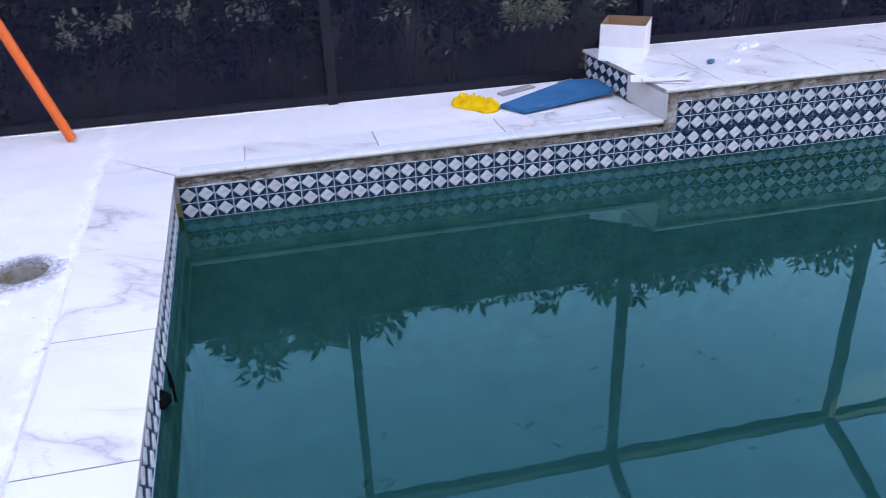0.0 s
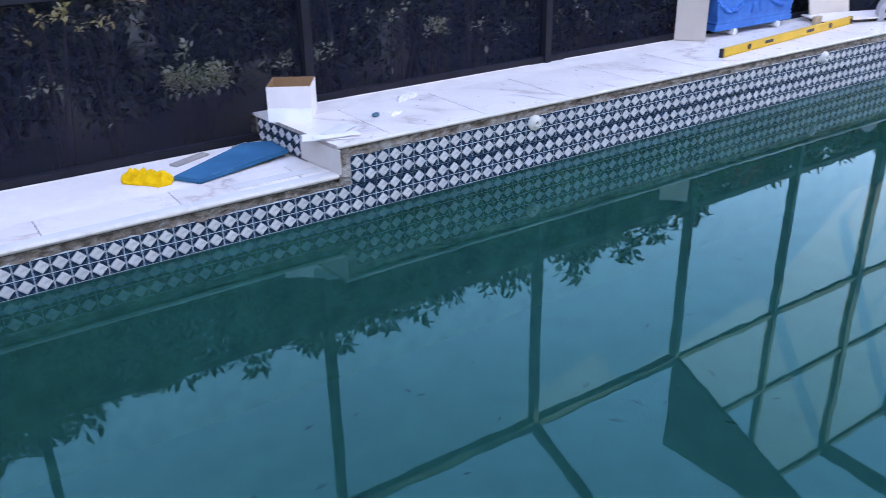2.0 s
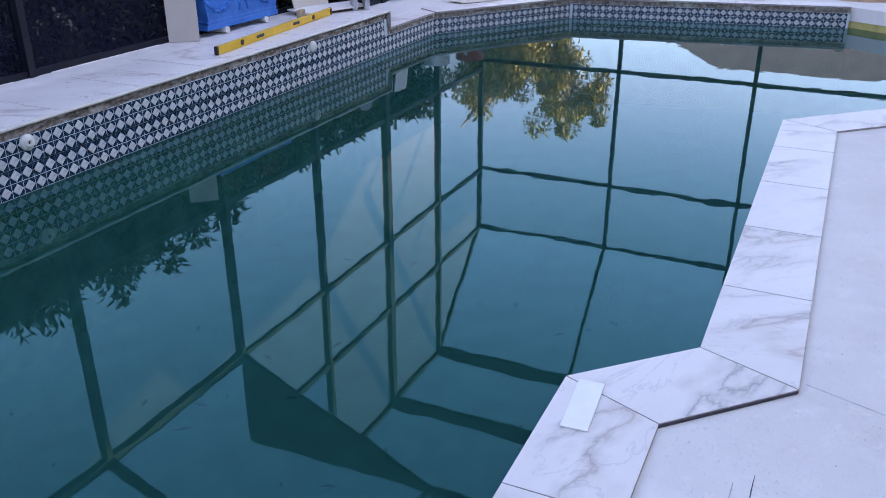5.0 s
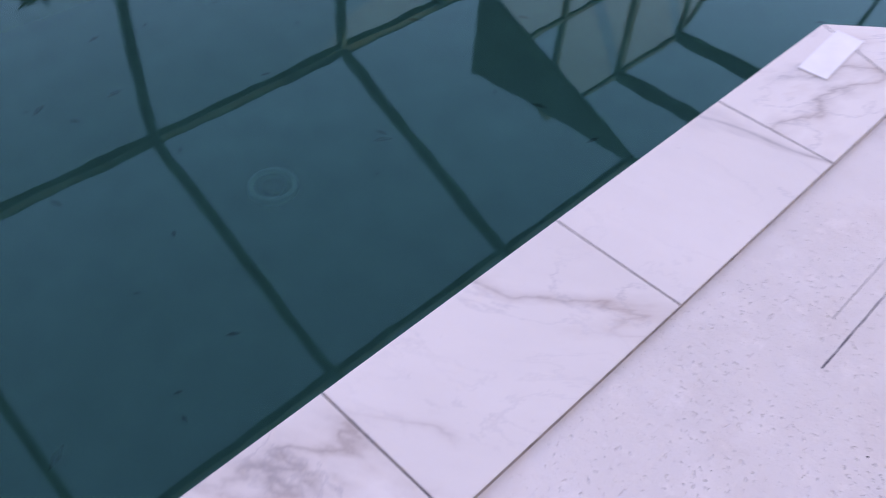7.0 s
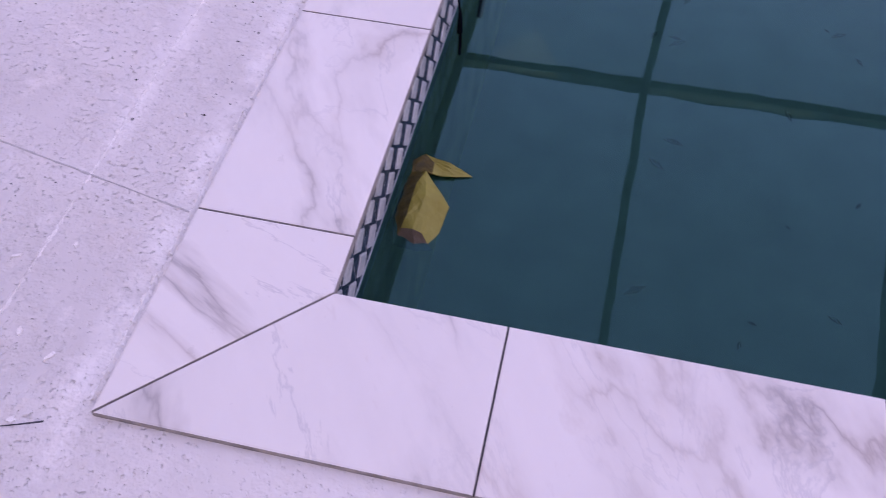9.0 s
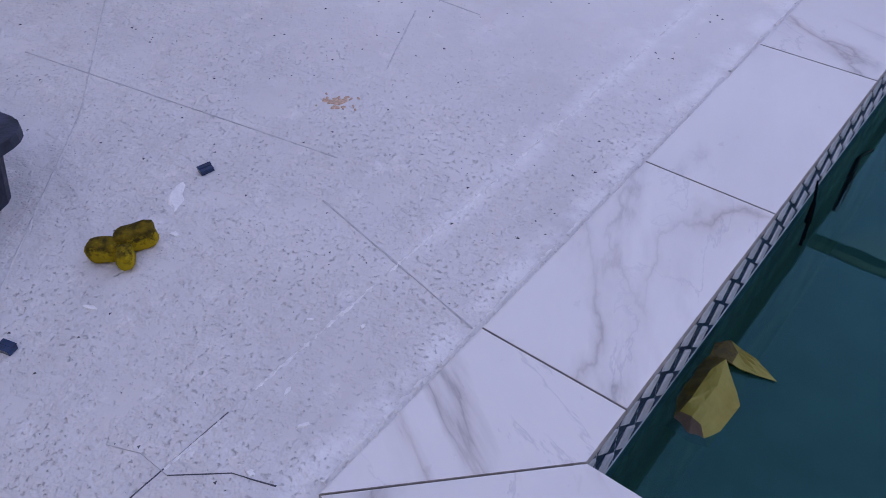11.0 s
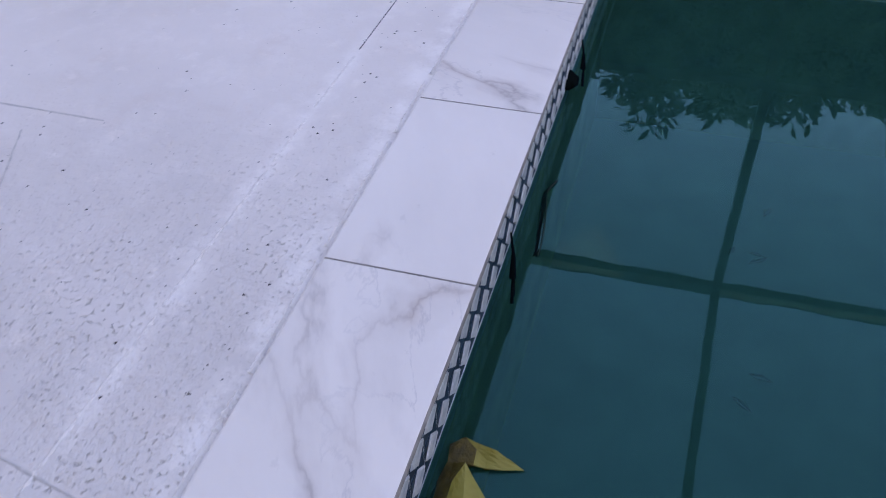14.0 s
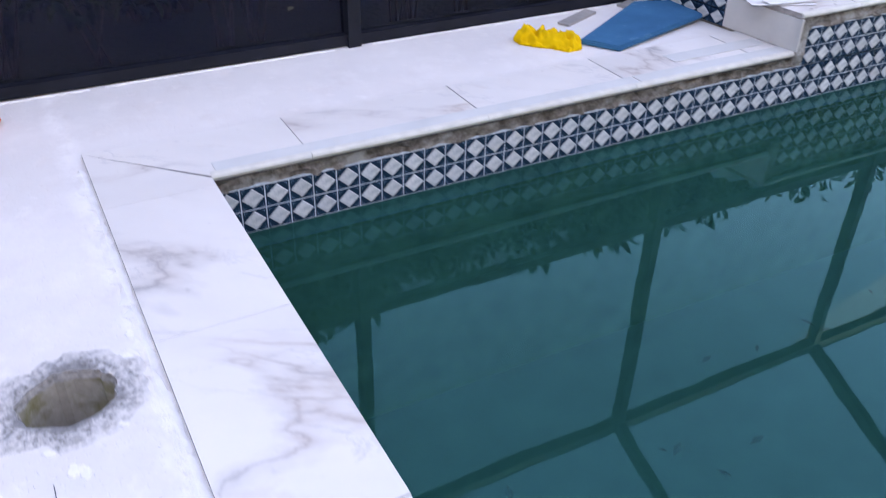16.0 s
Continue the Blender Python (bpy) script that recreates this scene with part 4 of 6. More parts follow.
def neighbour_house():
    """A low house with a grey hipped roof on white posts."""
    t = thing("house", "low neighbour house with grey shingle roof and white porch posts", "house", "", Matrix.Translation((27.0, 1.5, -0.13)))
    white = simple("white_house_paint", (0.72, 0.72, 0.70), 0.7)
    bm = bmesh.new()
    box(bm, 0.9, -5.4, 0.0, 6.5, 2.6, 2.35)
    part("wall", bm, simple("grey_house_wall", (0.33, 0.34, 0.35), 0.8), t)
    bm = bmesh.new()
    a = [bm.verts.new(p) for p in ((-0.5, -6.2, 2.4), (7.4, -6.2, 2.4), (7.4, 3.7, 2.4), (-0.5, 3.7, 2.4))]
    b = [bm.verts.new(p) for p in ((-0.5, -6.2, 2.55), (7.4, -6.2, 2.55), (7.4, 3.7, 2.55), (-0.5, 3.7, 2.55))]
    r = [bm.verts.new(p) for p in ((3.0, -3.2, 4.55), (3.0, 1.5, 4.55))]
    bm.faces.new(a[::-1])
    for i in range(4):
        bm.faces.new((a[i], a[(i + 1) % 4], b[(i + 1) % 4], b[i]))
    for q in ((b[0], b[1], r[0]), (b[1], b[2], r[1], r[0]), (b[2], b[3], r[1]), (b[3], b[0], r[0], r[1])):
        bm.faces.new(q)
    bmesh.ops.recalc_face_normals(bm, faces=bm.faces)
    part("roof", bm, simple("grey_shingle", (0.075, 0.085, 0.105), 0.9, 0.0, 0.2, 0.2, 2.0, 0.5), t)
    for y in (-5.6, -3.5, -1.2, 0.9, 2.7):
        bm = bmesh.new()
        box(bm, -0.15, y - 0.07, 0, 0.0, y + 0.07, 2.4, 0.01)
        part("post", bm, white, t)
    for y in (-4.0, -1.0):
        w = part("window", box(bmesh.new(), 0.86, y - 0.6, 0.9, 0.92, y + 0.6, 2.0), white, t, "white framed window")
        part("pane", box(bmesh.new(), 0.85, y - 0.52, 0.98, 0.90, y + 0.52, 1.92), simple("dark_pane", (0.03, 0.035, 0.04), 0.1), w, "dark glass")


neighbour_house()

# ---- deck marks ----
MARK_Z = DECK_Z + 0.0015


def smear(name, pts, width, material, label, category, seed=0, z=MARK_Z, uneven=0.5, step=0.03, thick=0.003):
    """A thin uneven streak along plan points, with ragged edges."""
    r = random.Random(seed)
    line = []
    for p, q in zip(pts, pts[1:]):
        p, q = Vector(p), Vector(q)
        k = max(1, int((q - p).length / step))
        line += [(p.lerp(q, i / k), (q - p).normalized()) for i in range(k)]
    line.append((Vector(pts[-1]), line[-1][1]))
    bm = bmesh.new()
    rows = []
    for p, d in line:
        side = Vector((-d.y, d.x))
        l = width * 0.5 * (1 + r.uniform(-uneven, uneven))
        m = width * 0.5 * (1 + r.uniform(-uneven, uneven))
        rows.append([bm.verts.new((p.x + side.x * l, p.y + side.y * l, z - 0.002)), bm.verts.new((p.x, p.y, z + thick)), bm.verts.new((p.x - side.x * m, p.y - side.y * m, z - 0.002))])
    for a, b in zip(rows, rows[1:]):
        bm.faces.new((a[1], a[0], b[0], b[1]))
        bm.faces.new((a[2], a[1], b[1], b[2]))
    bmesh.ops.recalc_face_normals(bm, faces=bm.faces)
    ob = part(name, bm, material, deck, label)
    return ob


CHALKLINE = simple("worn_chalk_line", (0.87, 0.81, 0.755), 0.95, 0.0, 0.2, 0.14, 70.0, 0.8)
SCORE = simple("scored_joint", (0.56, 0.52, 0.49), 0.9, 0.0, 0.2, 0.2, 40.0, 0.4)
CUT = simple("saw_cut", (0.10, 0.10, 0.11), 0.9, 0.0, 0.1, 0.3, 60.0, 0.2)
for k, (a, b) in enumerate(((-0.42, -0.30), (-0.22, 0.10), (0.14, 0.52), (0.55, 0.98), (1.02, 1.20), (1.26, 1.52))):
    smear("chalk_line", [(-0.545, a), (-0.543, b)], 0.008, CHALKLINE, "thin white chalk line", "", 60 + k, uneven=0.95, step=0.007, thick=0.0004)
smear("saw_cut", [(-0.542, 1.56), (-0.545, 2.27)], 0.0022, CUT, "dark straight saw cut", "", 3, uneven=0.5, thick=0.0006)
smear("saw_cut", [(-0.545, -0.56), (-0.545, -0.28)], 0.003, CUT, "dark straight saw cut", "", 33, uneven=0.5, thick=0.0006)
smear("mortar_smear", [(-0.322, 1.95), (-0.328, 2.12), (-0.318, 2.30), (-0.330, 2.45), (-0.320, 2.66), (-0.327, 2.9), (-0.319, 3.2), (-0.326, 3.45)], 0.036, CHALK, "white mortar squeezed out beside the coping", "", 4, uneven=0.7, thick=0.006, step=0.022)
for k, (a, b) in enumerate(((-0.28, -0.02), (0.02, 0.40), (0.44, 0.74), (0.78, 1.16), (1.20, 1.44), (1.48, 1.93))):
    smear("mortar_smear", [(-0.316, a), (-0.318, b)], 0.013, CHALK, "", "", 70 + k, uneven=0.6, thick=0.003, step=0.005)
for k, (a, b) in enumerate((((-1.93, 0.186), (-0.887, 0.350)), ((-0.807, 0.221), (-0.315, 0.121)), ((-1.181, 0.986), (-1.044, 0.703)), ((-1.134, -0.368), (-1.542, 0.10)), ((-1.542, 0.10), (-2.25, 0.72)), ((-1.40, 1.08), (-1.012, 1.072)))):
    smear("score_line", [a, b], 0.006, SCORE, "shallow scored line", "", 10 + k, uneven=0.5, thick=0.0005)
for k, (a, b) in enumerate((((1.60, -0.557), (1.98, -0.559)), ((2.28, -0.563), (2.44, -0.566)), ((2.85, -0.889), (3.80, -0.902)), ((2.93, -0.656), (2.85, -0.885)), ((1.725, -0.515), (2.386, -0.519)))):
    smear("saw_cut" if k < 3 else "score_line", [a, b], 0.0032 if k < 3 else 0.003, CUT if k < 3 else SCORE, "", "", 20 + k, uneven=0.6, thick=0.0006)
smear("crack", [(-0.530, -0.424), (-0.495, -0.395), (-0.449, -0.357), (-0.373, -0.330)], 0.003, CUT, "thin dark crack", "", 30, uneven=0.8, thick=0.0006)
smear("crack", [(-0.66, -0.45), (-0.60, -0.425), (-0.530, -0.424)], 0.002, SCORE, "", "", 31, uneven=0.8, thick=0.0006)

for k, (a, b, zz) in enumerate(((-1.9, -0.2, MARK_Z), (-0.15, 0.7, MARK_Z), (0.86, 2.2, MARK_Z), (2.4, 4.2, RISE), (4.5, 5.5, RISE))):
    smear("mortar_smear", [(a, SCREEN - 0.032), (b, SCREEN - 0.034)], 0.012, CHALK, "pale mortar crumbs along the foot of the screen", "", 130 + k, z=zz, uneven=1.0, step=0.018, thick=0.003)

# flaked white patches and crumbs
r = random.Random(77)


def flake(x, y, a, b, turn, seed, material=CHALK, z=MARK_Z, name="flake"):
    q = random.Random(seed)
    bm = bmesh.new()
    n = 14
    ring = [bm.verts.new((a * q.uniform(0.55, 1.1) * math.cos(k * math.tau / n), b * q.uniform(0.55, 1.1) * math.sin(k * math.tau / n), 0)) for k in range(n)]
    top = [bm.verts.new((v.co.x * 0.8, v.co.y * 0.8, 0.0025)) for v in ring]
    bm.faces.new(top)
    for k in range(n):
        bm.faces.new((ring[k], ring[(k + 1) % n], top[(k + 1) % n], top[k]))
    ob = part(name, bm, material, deck)
    ob.matrix_basis = pose(x, y, z - 0.0015, 0, 0, turn)
    return ob


flake(-1.082, 0.036, 0.060, 0.022, -50, 1)
flake(-0.985, -0.045, 0.013, 0.010, 20, 2)
flake(-0.95, -0.28, 0.022, 0.007, 20, 3)
for k in range(5):
    flake(r.uniform(-0.60, -0.38), r.uniform(-0.55, 0.1), r.uniform(0.006, 0.018), r.uniform(0.004, 0.010), r.uniform(0, 180), 40 + k)
for k in range(12):
    a = r.uniform(0, math.tau)
    d = r.uniform(0.14, 0.22)
    flake(HOLE[0] + d * math.cos(a) * 0.95, HOLE[1] + d * math.sin(a), r.uniform(0.010, 0.035), r.uniform(0.008, 0.022), r.uniform(0, 180), 80 + k)
RUST = simple("rust_stain", (0.66, 0.41, 0.28), 0.95, 0.0, 0.2, 0.35, 70.0, 0.3)
for k in range(46):
    a = r.uniform(0, math.tau)
    d = min(1.0, abs(r.gauss(0, 0.50)))
    flake(-1.047 + 0.062 * d * math.cos(a), 0.517 + 0.050 * d * math.sin(a), r.uniform(0.005, 0.013) * (1.2 - 0.7 * d), r.uniform(0.004, 0.009) * (1.2 - 0.7 * d), r.uniform(0, 180), 300 + k, RUST, MARK_Z - 0.001 + 0.00002 * k, "rust_stain")

# rough grey collar round the well
bm = bmesh.new()
rr = random.Random(9)
rows = []
HOLE_R = sum(math.hypot(x - HOLE[0], y - HOLE[1]) for x, y in hole_ring) / len(hole_ring)
for j, d in enumerate((1.0, 1.22, 1.55, 1.95)):
    ring = []
    for k in range(32):
        x, y = hole_ring[k]
        h = (0.002, 0.005, 0.003, -0.003)[j] + (rr.uniform(-0.003, 0.004) if 0 < j < 3 else 0)
        s = d * (1 + (rr.uniform(-0.04, 0.04) if j > 1 else 0))
        ring.append(bm.verts.new((HOLE[0] + (x - HOLE[0]) * s, HOLE[1] + (y - HOLE[1]) * s, DECK_Z + h)))
    rows.append(ring)
for a, b in zip(rows, rows[1:]):
    for k in range(32):
        bm.faces.new((a[k], b[k], b[(k + 1) % 32], a[(k + 1) % 32]))
bmesh.ops.recalc_face_normals(bm, faces=bm.faces)
gc = Nodes("chipped_concrete", 0.95, 0.0, 0.15)
gsep = gc.t.nodes.new("ShaderNodeVectorMath")
gsep.operation = "DISTANCE"
gc.t.links.new(gc.pos, gsep.inputs[0])
gsep.inputs[1].default_value = (HOLE[0], HOLE[1], DECK_Z)
far = gc.math("ADD", gsep.outputs["Value"], gc.math("MULTIPLY", gc.math("SUBTRACT", gc.noise(14.0, 6, 0.7), 0.5), 0.12))
chip = gc.ramp(gc.noise(85.0, 6, 0.75), (0.36, (0.17, 0.16, 0.155)), (0.46, (0.42, 0.39, 0.375)), (0.60, (0.72, 0.665, 0.63)))
rim = gc.grey(far, (HOLE_R * 1.02, 1.0), (HOLE_R * 1.22, 0.0))
fade = gc.grey(far, (HOLE_R * 1.35, 0.0), (HOLE_R * 1.92, 1.0))
tinted = gc.mix(gc.math("MULTIPLY", rim, 0.75), chip, (0.20, 0.19, 0.185))
gc.color(gc.mix(fade, tinted, (0.80, 0.735, 0.68)))
gc.bump(gc.noise(60.0, 6, 0.7), 0.8, 0.008)
part("collar", bm, gc.m, well, "chipped grey concrete rim")

# small grit
gv, gf = [], []
rg = random.Random(21)
for k in range(480):
    x, y = (rg.uniform(-1.9, -0.34), rg.uniform(-0.6, 2.4)) if k < 300 else (rg.uniform(0.2, 4.5), rg.uniform(-1.4, -0.66))
    s = rg.choice((0.0015, 0.002, 0.002, 0.003, 0.004))
    if k < 45:            # larger chips swept together beside the coping
        x, y, s = -0.36 - 0.22 * rg.random(), rg.uniform(0.3, 2.3), rg.choice((0.002, 0.003, 0.0045))
    if k >= 420:          # darker crumbs on the rough part of the slab
        x, y, s = rg.uniform(-2.1, -0.9), rg.uniform(0.2, 1.1), rg.choice((0.002, 0.003, 0.004, 0.0055))
    b = len(gv)
    a = rg.uniform(0, 3)
    for u, v, w in ((-1, -0.6, 0), (1, -0.5, 0), (0.1, 0.8, 0), (0, 0, 0.9)):
        gv.append((x + s * (u * math.cos(a) - v * math.sin(a)), y + s * (u * math.sin(a) + v * math.cos(a)), DECK_Z + s * w * 0.6))
    gf += [(b, b + 1, b + 3), (b + 1, b + 2, b + 3), (b + 2, b, b + 3)]
me = bpy.data.meshes.new("grit")
me.from_pydata(gv, [], gf)
me.materials.append(simple("dark_grit", (0.09, 0.085, 0.085), 0.9, 0.0, 0.2, 0.5, 30.0))
tagged(new("grit", me), "scattered dark grit and mortar crumbs on the deck", "grit", kind="stuff")

# debris on the pool floor
gv, gf = [], []
for k in range(74):
    x, y = rg.uniform(0.3, 6.0), rg.uniform(0.3, 3.0)
    s = rg.uniform(0.015, 0.05)
    b = len(gv)
    a = rg.uniform(0, math.tau)
    for u, v, w in ((-1, 0, 0.02), (0, 0.35, 0.12), (1, 0, 0.02), (0, -0.35, 0.12)):
        gv.append((x + s * (u * math.cos(a) - v * math.sin(a)), y + s * (u * math.sin(a) + v * math.cos(a)), FLOOR + 0.004 + s * w))
    gf.append((b, b + 1, b + 2, b + 3))
me = bpy.data.meshes.new("sunken_leaves")
me.from_pydata(gv, [], gf)
me.materials.append(simple("wet_leaf", (0.02, 0.02, 0.015), 0.8))
tagged(new("sunken_leaves", me), "dark sunken leaves scattered over the pool floor", "leaves", kind="stuff")

# ---- pale film along the back coping ----
for a, b in ((0.02, 1.55), (1.56, 2.30)):
    bm = bmesh.new()
    box(bm, a, BACK + 0.020, 0.0005, b, BACK + 0.085, 0.003)
    part("film_strip", bm, FILM, coping, "pale grey protective film on the tile edge")
bm = bmesh.new()
box(bm, 1.80, BACK + 0.13, 0.0005, 2.26, BACK + 0.20, 0.003)
part("film_strip", bm, FILM, coping)

# ---- things in the pool and on its rim ----
CLOTH = simple("yellow_cloth", (0.92, 0.49, 0.008), 0.85, 0.0, 0.2, 0.15, 20.0, 0.5)
WETCLOTH = Nodes("wet_yellow_paper", 0.5, 0.0, 0.4)
WETCLOTH.color(WETCLOTH.ramp(WETCLOTH.noise(16.0, 4, 0.6), (0.30, (0.16, 0.10, 0.010)), (0.42, (0.26, 0.20, 0.024)), (0.64, (0.31, 0.255, 0.045))))
WETCLOTH.bump(WETCLOTH.noise(60.0, 4), 0.4, 0.004)
WETCLOTH = WETCLOTH.m


def folded_sheet(name, outline, thick, material, label, category, at, seed, wave=0.01, freq=9.0, n=26, soft=0.0):
    """A soft sheet over a plan outline, with folds."""
    xs = [p[0] for p in outline]
    ys = [p[1] for p in outline]
    bm = bmesh.new()
    grid = {}

    def inside(x, y):
        c = False
        for i in range(len(outline)):
            (x0, y0), (x1, y1) = outline[i - 1], outline[i]
            if (y0 > y) != (y1 > y) and x < (x1 - x0) * (y - y0) / (y1 - y0) + x0:
                c = not c
        return c
    for i in range(n + 1):
        for j in range(n + 1):
            x = min(xs) + (max(xs) - min(xs)) * i / n
            y = min(ys) + (max(ys) - min(ys)) * j / n
            if inside(x, y):
                z = thick + wave * (noise.noise(Vector((x * freq, y * freq, seed))) + 0.6 * noise.noise(Vector((x * freq * 2.3, y * freq * 2.3, seed + 7))))
                if soft:
                    away = min((Vector((x, y)) - geometry.intersect_point_line(Vector((x, y)), Vector(outline[k - 1]), Vector(outline[k]))[0].to_2d()).length for k in range(len(outline)))
                    z = thick * (1.15 - 1.5 * abs(noise.noise(Vector((x * 17 + y * 6, y * 17, seed)))) - 0.75 * abs(noise.noise(Vector((x * 38, y * 38, seed + 3))))) * min(1.0, away / soft) ** 0.5
                grid[i, j] = bm.verts.new((x, y, max(0.002, z)))
    for (i, j) in list(grid):
        q = [grid.get(k) for k in ((i, j), (i + 1, j), (i + 1, j + 1), (i, j + 1))]
        if all(q):
            bm.faces.new(q)
    rim = [e for e in bm.edges if e.is_boundary]
    got = bmesh.ops.extrude_edge_only(bm, edges=rim)
    for g in got["geom"]:
        if isinstance(g, bmesh.types.BMVert):
            g.co.z = 0.0
    bmesh.ops.recalc_face_normals(bm, faces=bm.faces)
    ob = part(name, bm, material, None, smooth=True)
    ob.matrix_basis = at
    return tagged(ob, label, category)


# the floating bag, half sunk beside the west wall
BAG = {"k0": (-0.022, 0.004, 0.012), "k1": (0.000, 0.014, 0.024), "k2": (0.020, 0.002, 0.018), "k3": (0.022, -0.026, 0.018), "k4": (-0.016, -0.030, 0.016),
       "tip": (0.094, -0.010, 0.010), "mid": (0.050, 0.006, 0.018), "low": (0.056, -0.022, 0.012),
       "l1": (-0.026, -0.070, 0.004), "l2": (-0.028, -0.130, 0.000), "l3": (-0.012, -0.186, -0.004), "e1": (0.002, -0.070, 0.030), "e2": (0.002, -0.140, 0.026),
       "r0": (0.012, -0.034, 0.030), "r1": (0.068, -0.092, 0.012), "r2": (0.060, -0.188, 0.004), "r3": (0.036, -0.168, 0.016), "r4": (0.018, -0.164, 0.022), "r5": (-0.004, -0.160, 0.012), "top": (0.026, -0.096, 0.036), "in": (0.028, -0.194, -0.002)}
# soaked orange; on the side fold the tone also stands for wall shade
SOAKED = simple("soaked_shaded_orange", (0.085, 0.055, 0.003), 0.5, 0.0, 0.4, 0.6, 40.0, 0.6)
LINING = simple("brown_paper_lining", (0.13, 0.085, 0.055), 0.7, 0.0, 0.3, 0.3, 30.0, 0.4)
rag = thing("floating_bag", "", "", "", Matrix.Translation((0.030, 0.534, WATERLINE - 0.008)) @ Matrix.Scale(1.24, 4))
for nm, mat, rows, said in (("knot", SOAKED, "k0 k4 k3 k2 k1|k3 k4 r0", "dark orange soaked knot"), ("fold", SOAKED, "k4 l1 e1 r0|l1 l2 e2 e1|l2 l3 r5 e2", "dark side fold, soaked and coloured for shade"),
                           ("tail", WETCLOTH, "k2 low tip mid|k2 k3 low|k1 k2 mid", ""), ("body", WETCLOTH, "r0 e1 top|e1 e2 top|e2 r5 r4 top|r0 top r1|top r4 r3 r1|r1 r3 r2", ""), ("lining", LINING, "l3 in r4 r5|r4 in r3|r3 in r2", "brown inside at the open end")):
    bm = bmesh.new()
    bv = {}
    for f in rows.split("|"):
        bm.faces.new([bv.setdefault(k, None) or bv.update({k: bm.verts.new(BAG[k])}) or bv[k] for k in f.split()])
    bmesh.ops.recalc_face_normals(bm, faces=bm.faces)
    for f in bm.faces:
        f.normal_update()
    if sum(f.normal.z for f in bm.faces) < 0:
        bmesh.ops.reverse_faces(bm, faces=bm.faces)
    bmesh.ops.solidify(bm, geom=list(bm.faces), thickness=0.002)
    bmesh.ops.subdivide_edges(bm, edges=list(bm.edges), cuts=3, use_grid_fill=True)
    for v in bm.verts:
        v.co += Vector((0.001, 0, 0.005)) * noise.noise(v.co * 45)
    part(nm, bm, mat, rag, said)
tagged(rag, "wet yellow paper bag floating against the tiled pool wall", "bag")

# dark debris caught on the wall
for y, z, s in ((0.985, -0.12, 1.0), (1.90, -0.12, 0.8)):
    bm = bmesh.new()
    pts = [Vector((0.010, y, z + 0.05 * s)), Vector((0.020, y - 0.012, z)), Vector((0.024, y - 0.03, z - 0.05 * s)), Vector((0.030, y - 0.055, z - 0.10 * s))]
    for p, q, w in zip(pts, pts[1:], (0.004, 0.008, 0.004)):
        tube(bm, p, q, w * 0.6, w, 6)
    tube(bm, pts[1], pts[1] + Vector((0.012, -0.03, -0.09)), 0.005, 0.001, 6)
    ob = part("wire_scrap", bm, simple("black_rubber", (0.003, 0.006, 0.007), 0.95, 0.0, 0.0))
    tagged(ob, "black scrap of wire hanging on the tiled pool wall", "wire scrap", "wire scraps")

# a bent strip of dark bark afloat near the wall, with a pale inner edge
BARKWET = simple("wet_bark", (0.003, 0.007, 0.007), 0.95, 0.0, 0.0, 0.4, 30.0, 0.5)
strip = thing("floating_bark", "dark curved strip of bark floating beside the pool wall", "bark strip", "", Matrix.Translation((0.0, 0.0, WATERLINE)))
for nm, mat, w0, w1, z in (("bark", BARKWET, -0.008, 0.006, 0.004), ("pale_edge", simple("pale_bark_edge", (0.030, 0.050, 0.036), 0.9, 0.0, 0.0, 0.3, 40.0), 0.006, 0.011, 0.006)):
    bm = bmesh.new()
    rows = []
    for k in range(19):
        f = k / 18
        x = 0.046 - 0.034 * f ** 1.3 + 0.030 * max(0.0, f - 0.82) * 5.0
        y = 1.10 + 0.30 * f
        thin = 0.35 + 0.65 * math.sin(math.pi * min(1.0, f + 0.12)) ** 0.5
        rows.append([bm.verts.new((x + w0 * thin, y, -0.004)), bm.verts.new((x + (w0 + w1) * 0.5 * thin, y, z)), bm.verts.new((x + w1 * thin, y, -0.004))])
    for a, b in zip(rows, rows[1:]):
        bm.faces.new((a[0], a[1], b[1], b[0]))
        bm.faces.new((a[1], a[2], b[2], b[1]))
    bmesh.ops.recalc_face_normals(bm, faces=bm.faces)
    part(nm, bm, mat, strip, smooth=True)

# sponge, chips, tub
SPONGE = Nodes("yellow_sponge", 0.95, 0.0, 0.15)
ssep = SPONGE.t.nodes.new("ShaderNodeSeparateXYZ")
SPONGE.t.links.new(SPONGE.pos, ssep.inputs[0])
soil = SPONGE.math("ADD", SPONGE.math("MULTIPLY", ssep.outputs[2], 9.0), SPONGE.math("MULTIPLY", SPONGE.noise(75.0, 5, 0.7), 0.9))
SPONGE.color(SPONGE.mix(SPONGE.grey(soil, (0.66, 0.0), (0.84, 0.95)), SPONGE.ramp(SPONGE.noise(14.0, 4), (0.3, (0.34, 0.215, 0.008)), (0.7, (0.47, 0.315, 0.012))), SPONGE.ramp(SPONGE.noise(45.0, 4), (0.4, (0.045, 0.028, 0.006)), (0.62, (0.19, 0.115, 0.008)))))
SPONGE.bump(SPONGE.noise(140.0, 4, 0.7), 0.9, 0.006)


def lump(bm, at, size, turn, seed):
    got = bmesh.ops.create_icosphere(bm, subdivisions=3, radius=1.0)
    m = Matrix.Translation(at) @ Matrix.Rotation(radians(turn), 4, "Z")
    for v in got["verts"]:
        c = v.co
        k = 1 / (abs(c.x) ** 4 + abs(c.y) ** 4 + abs(c.z) ** 4) ** 0.25
        k *= 1 + 0.10 * noise.noise(c * 2.2 + Vector((seed, 0, 0)))
        v.co = m @ Vector((c.x * k * size[0], c.y * k * size[1], c.z * k * size[2]))


bm = bmesh.new()
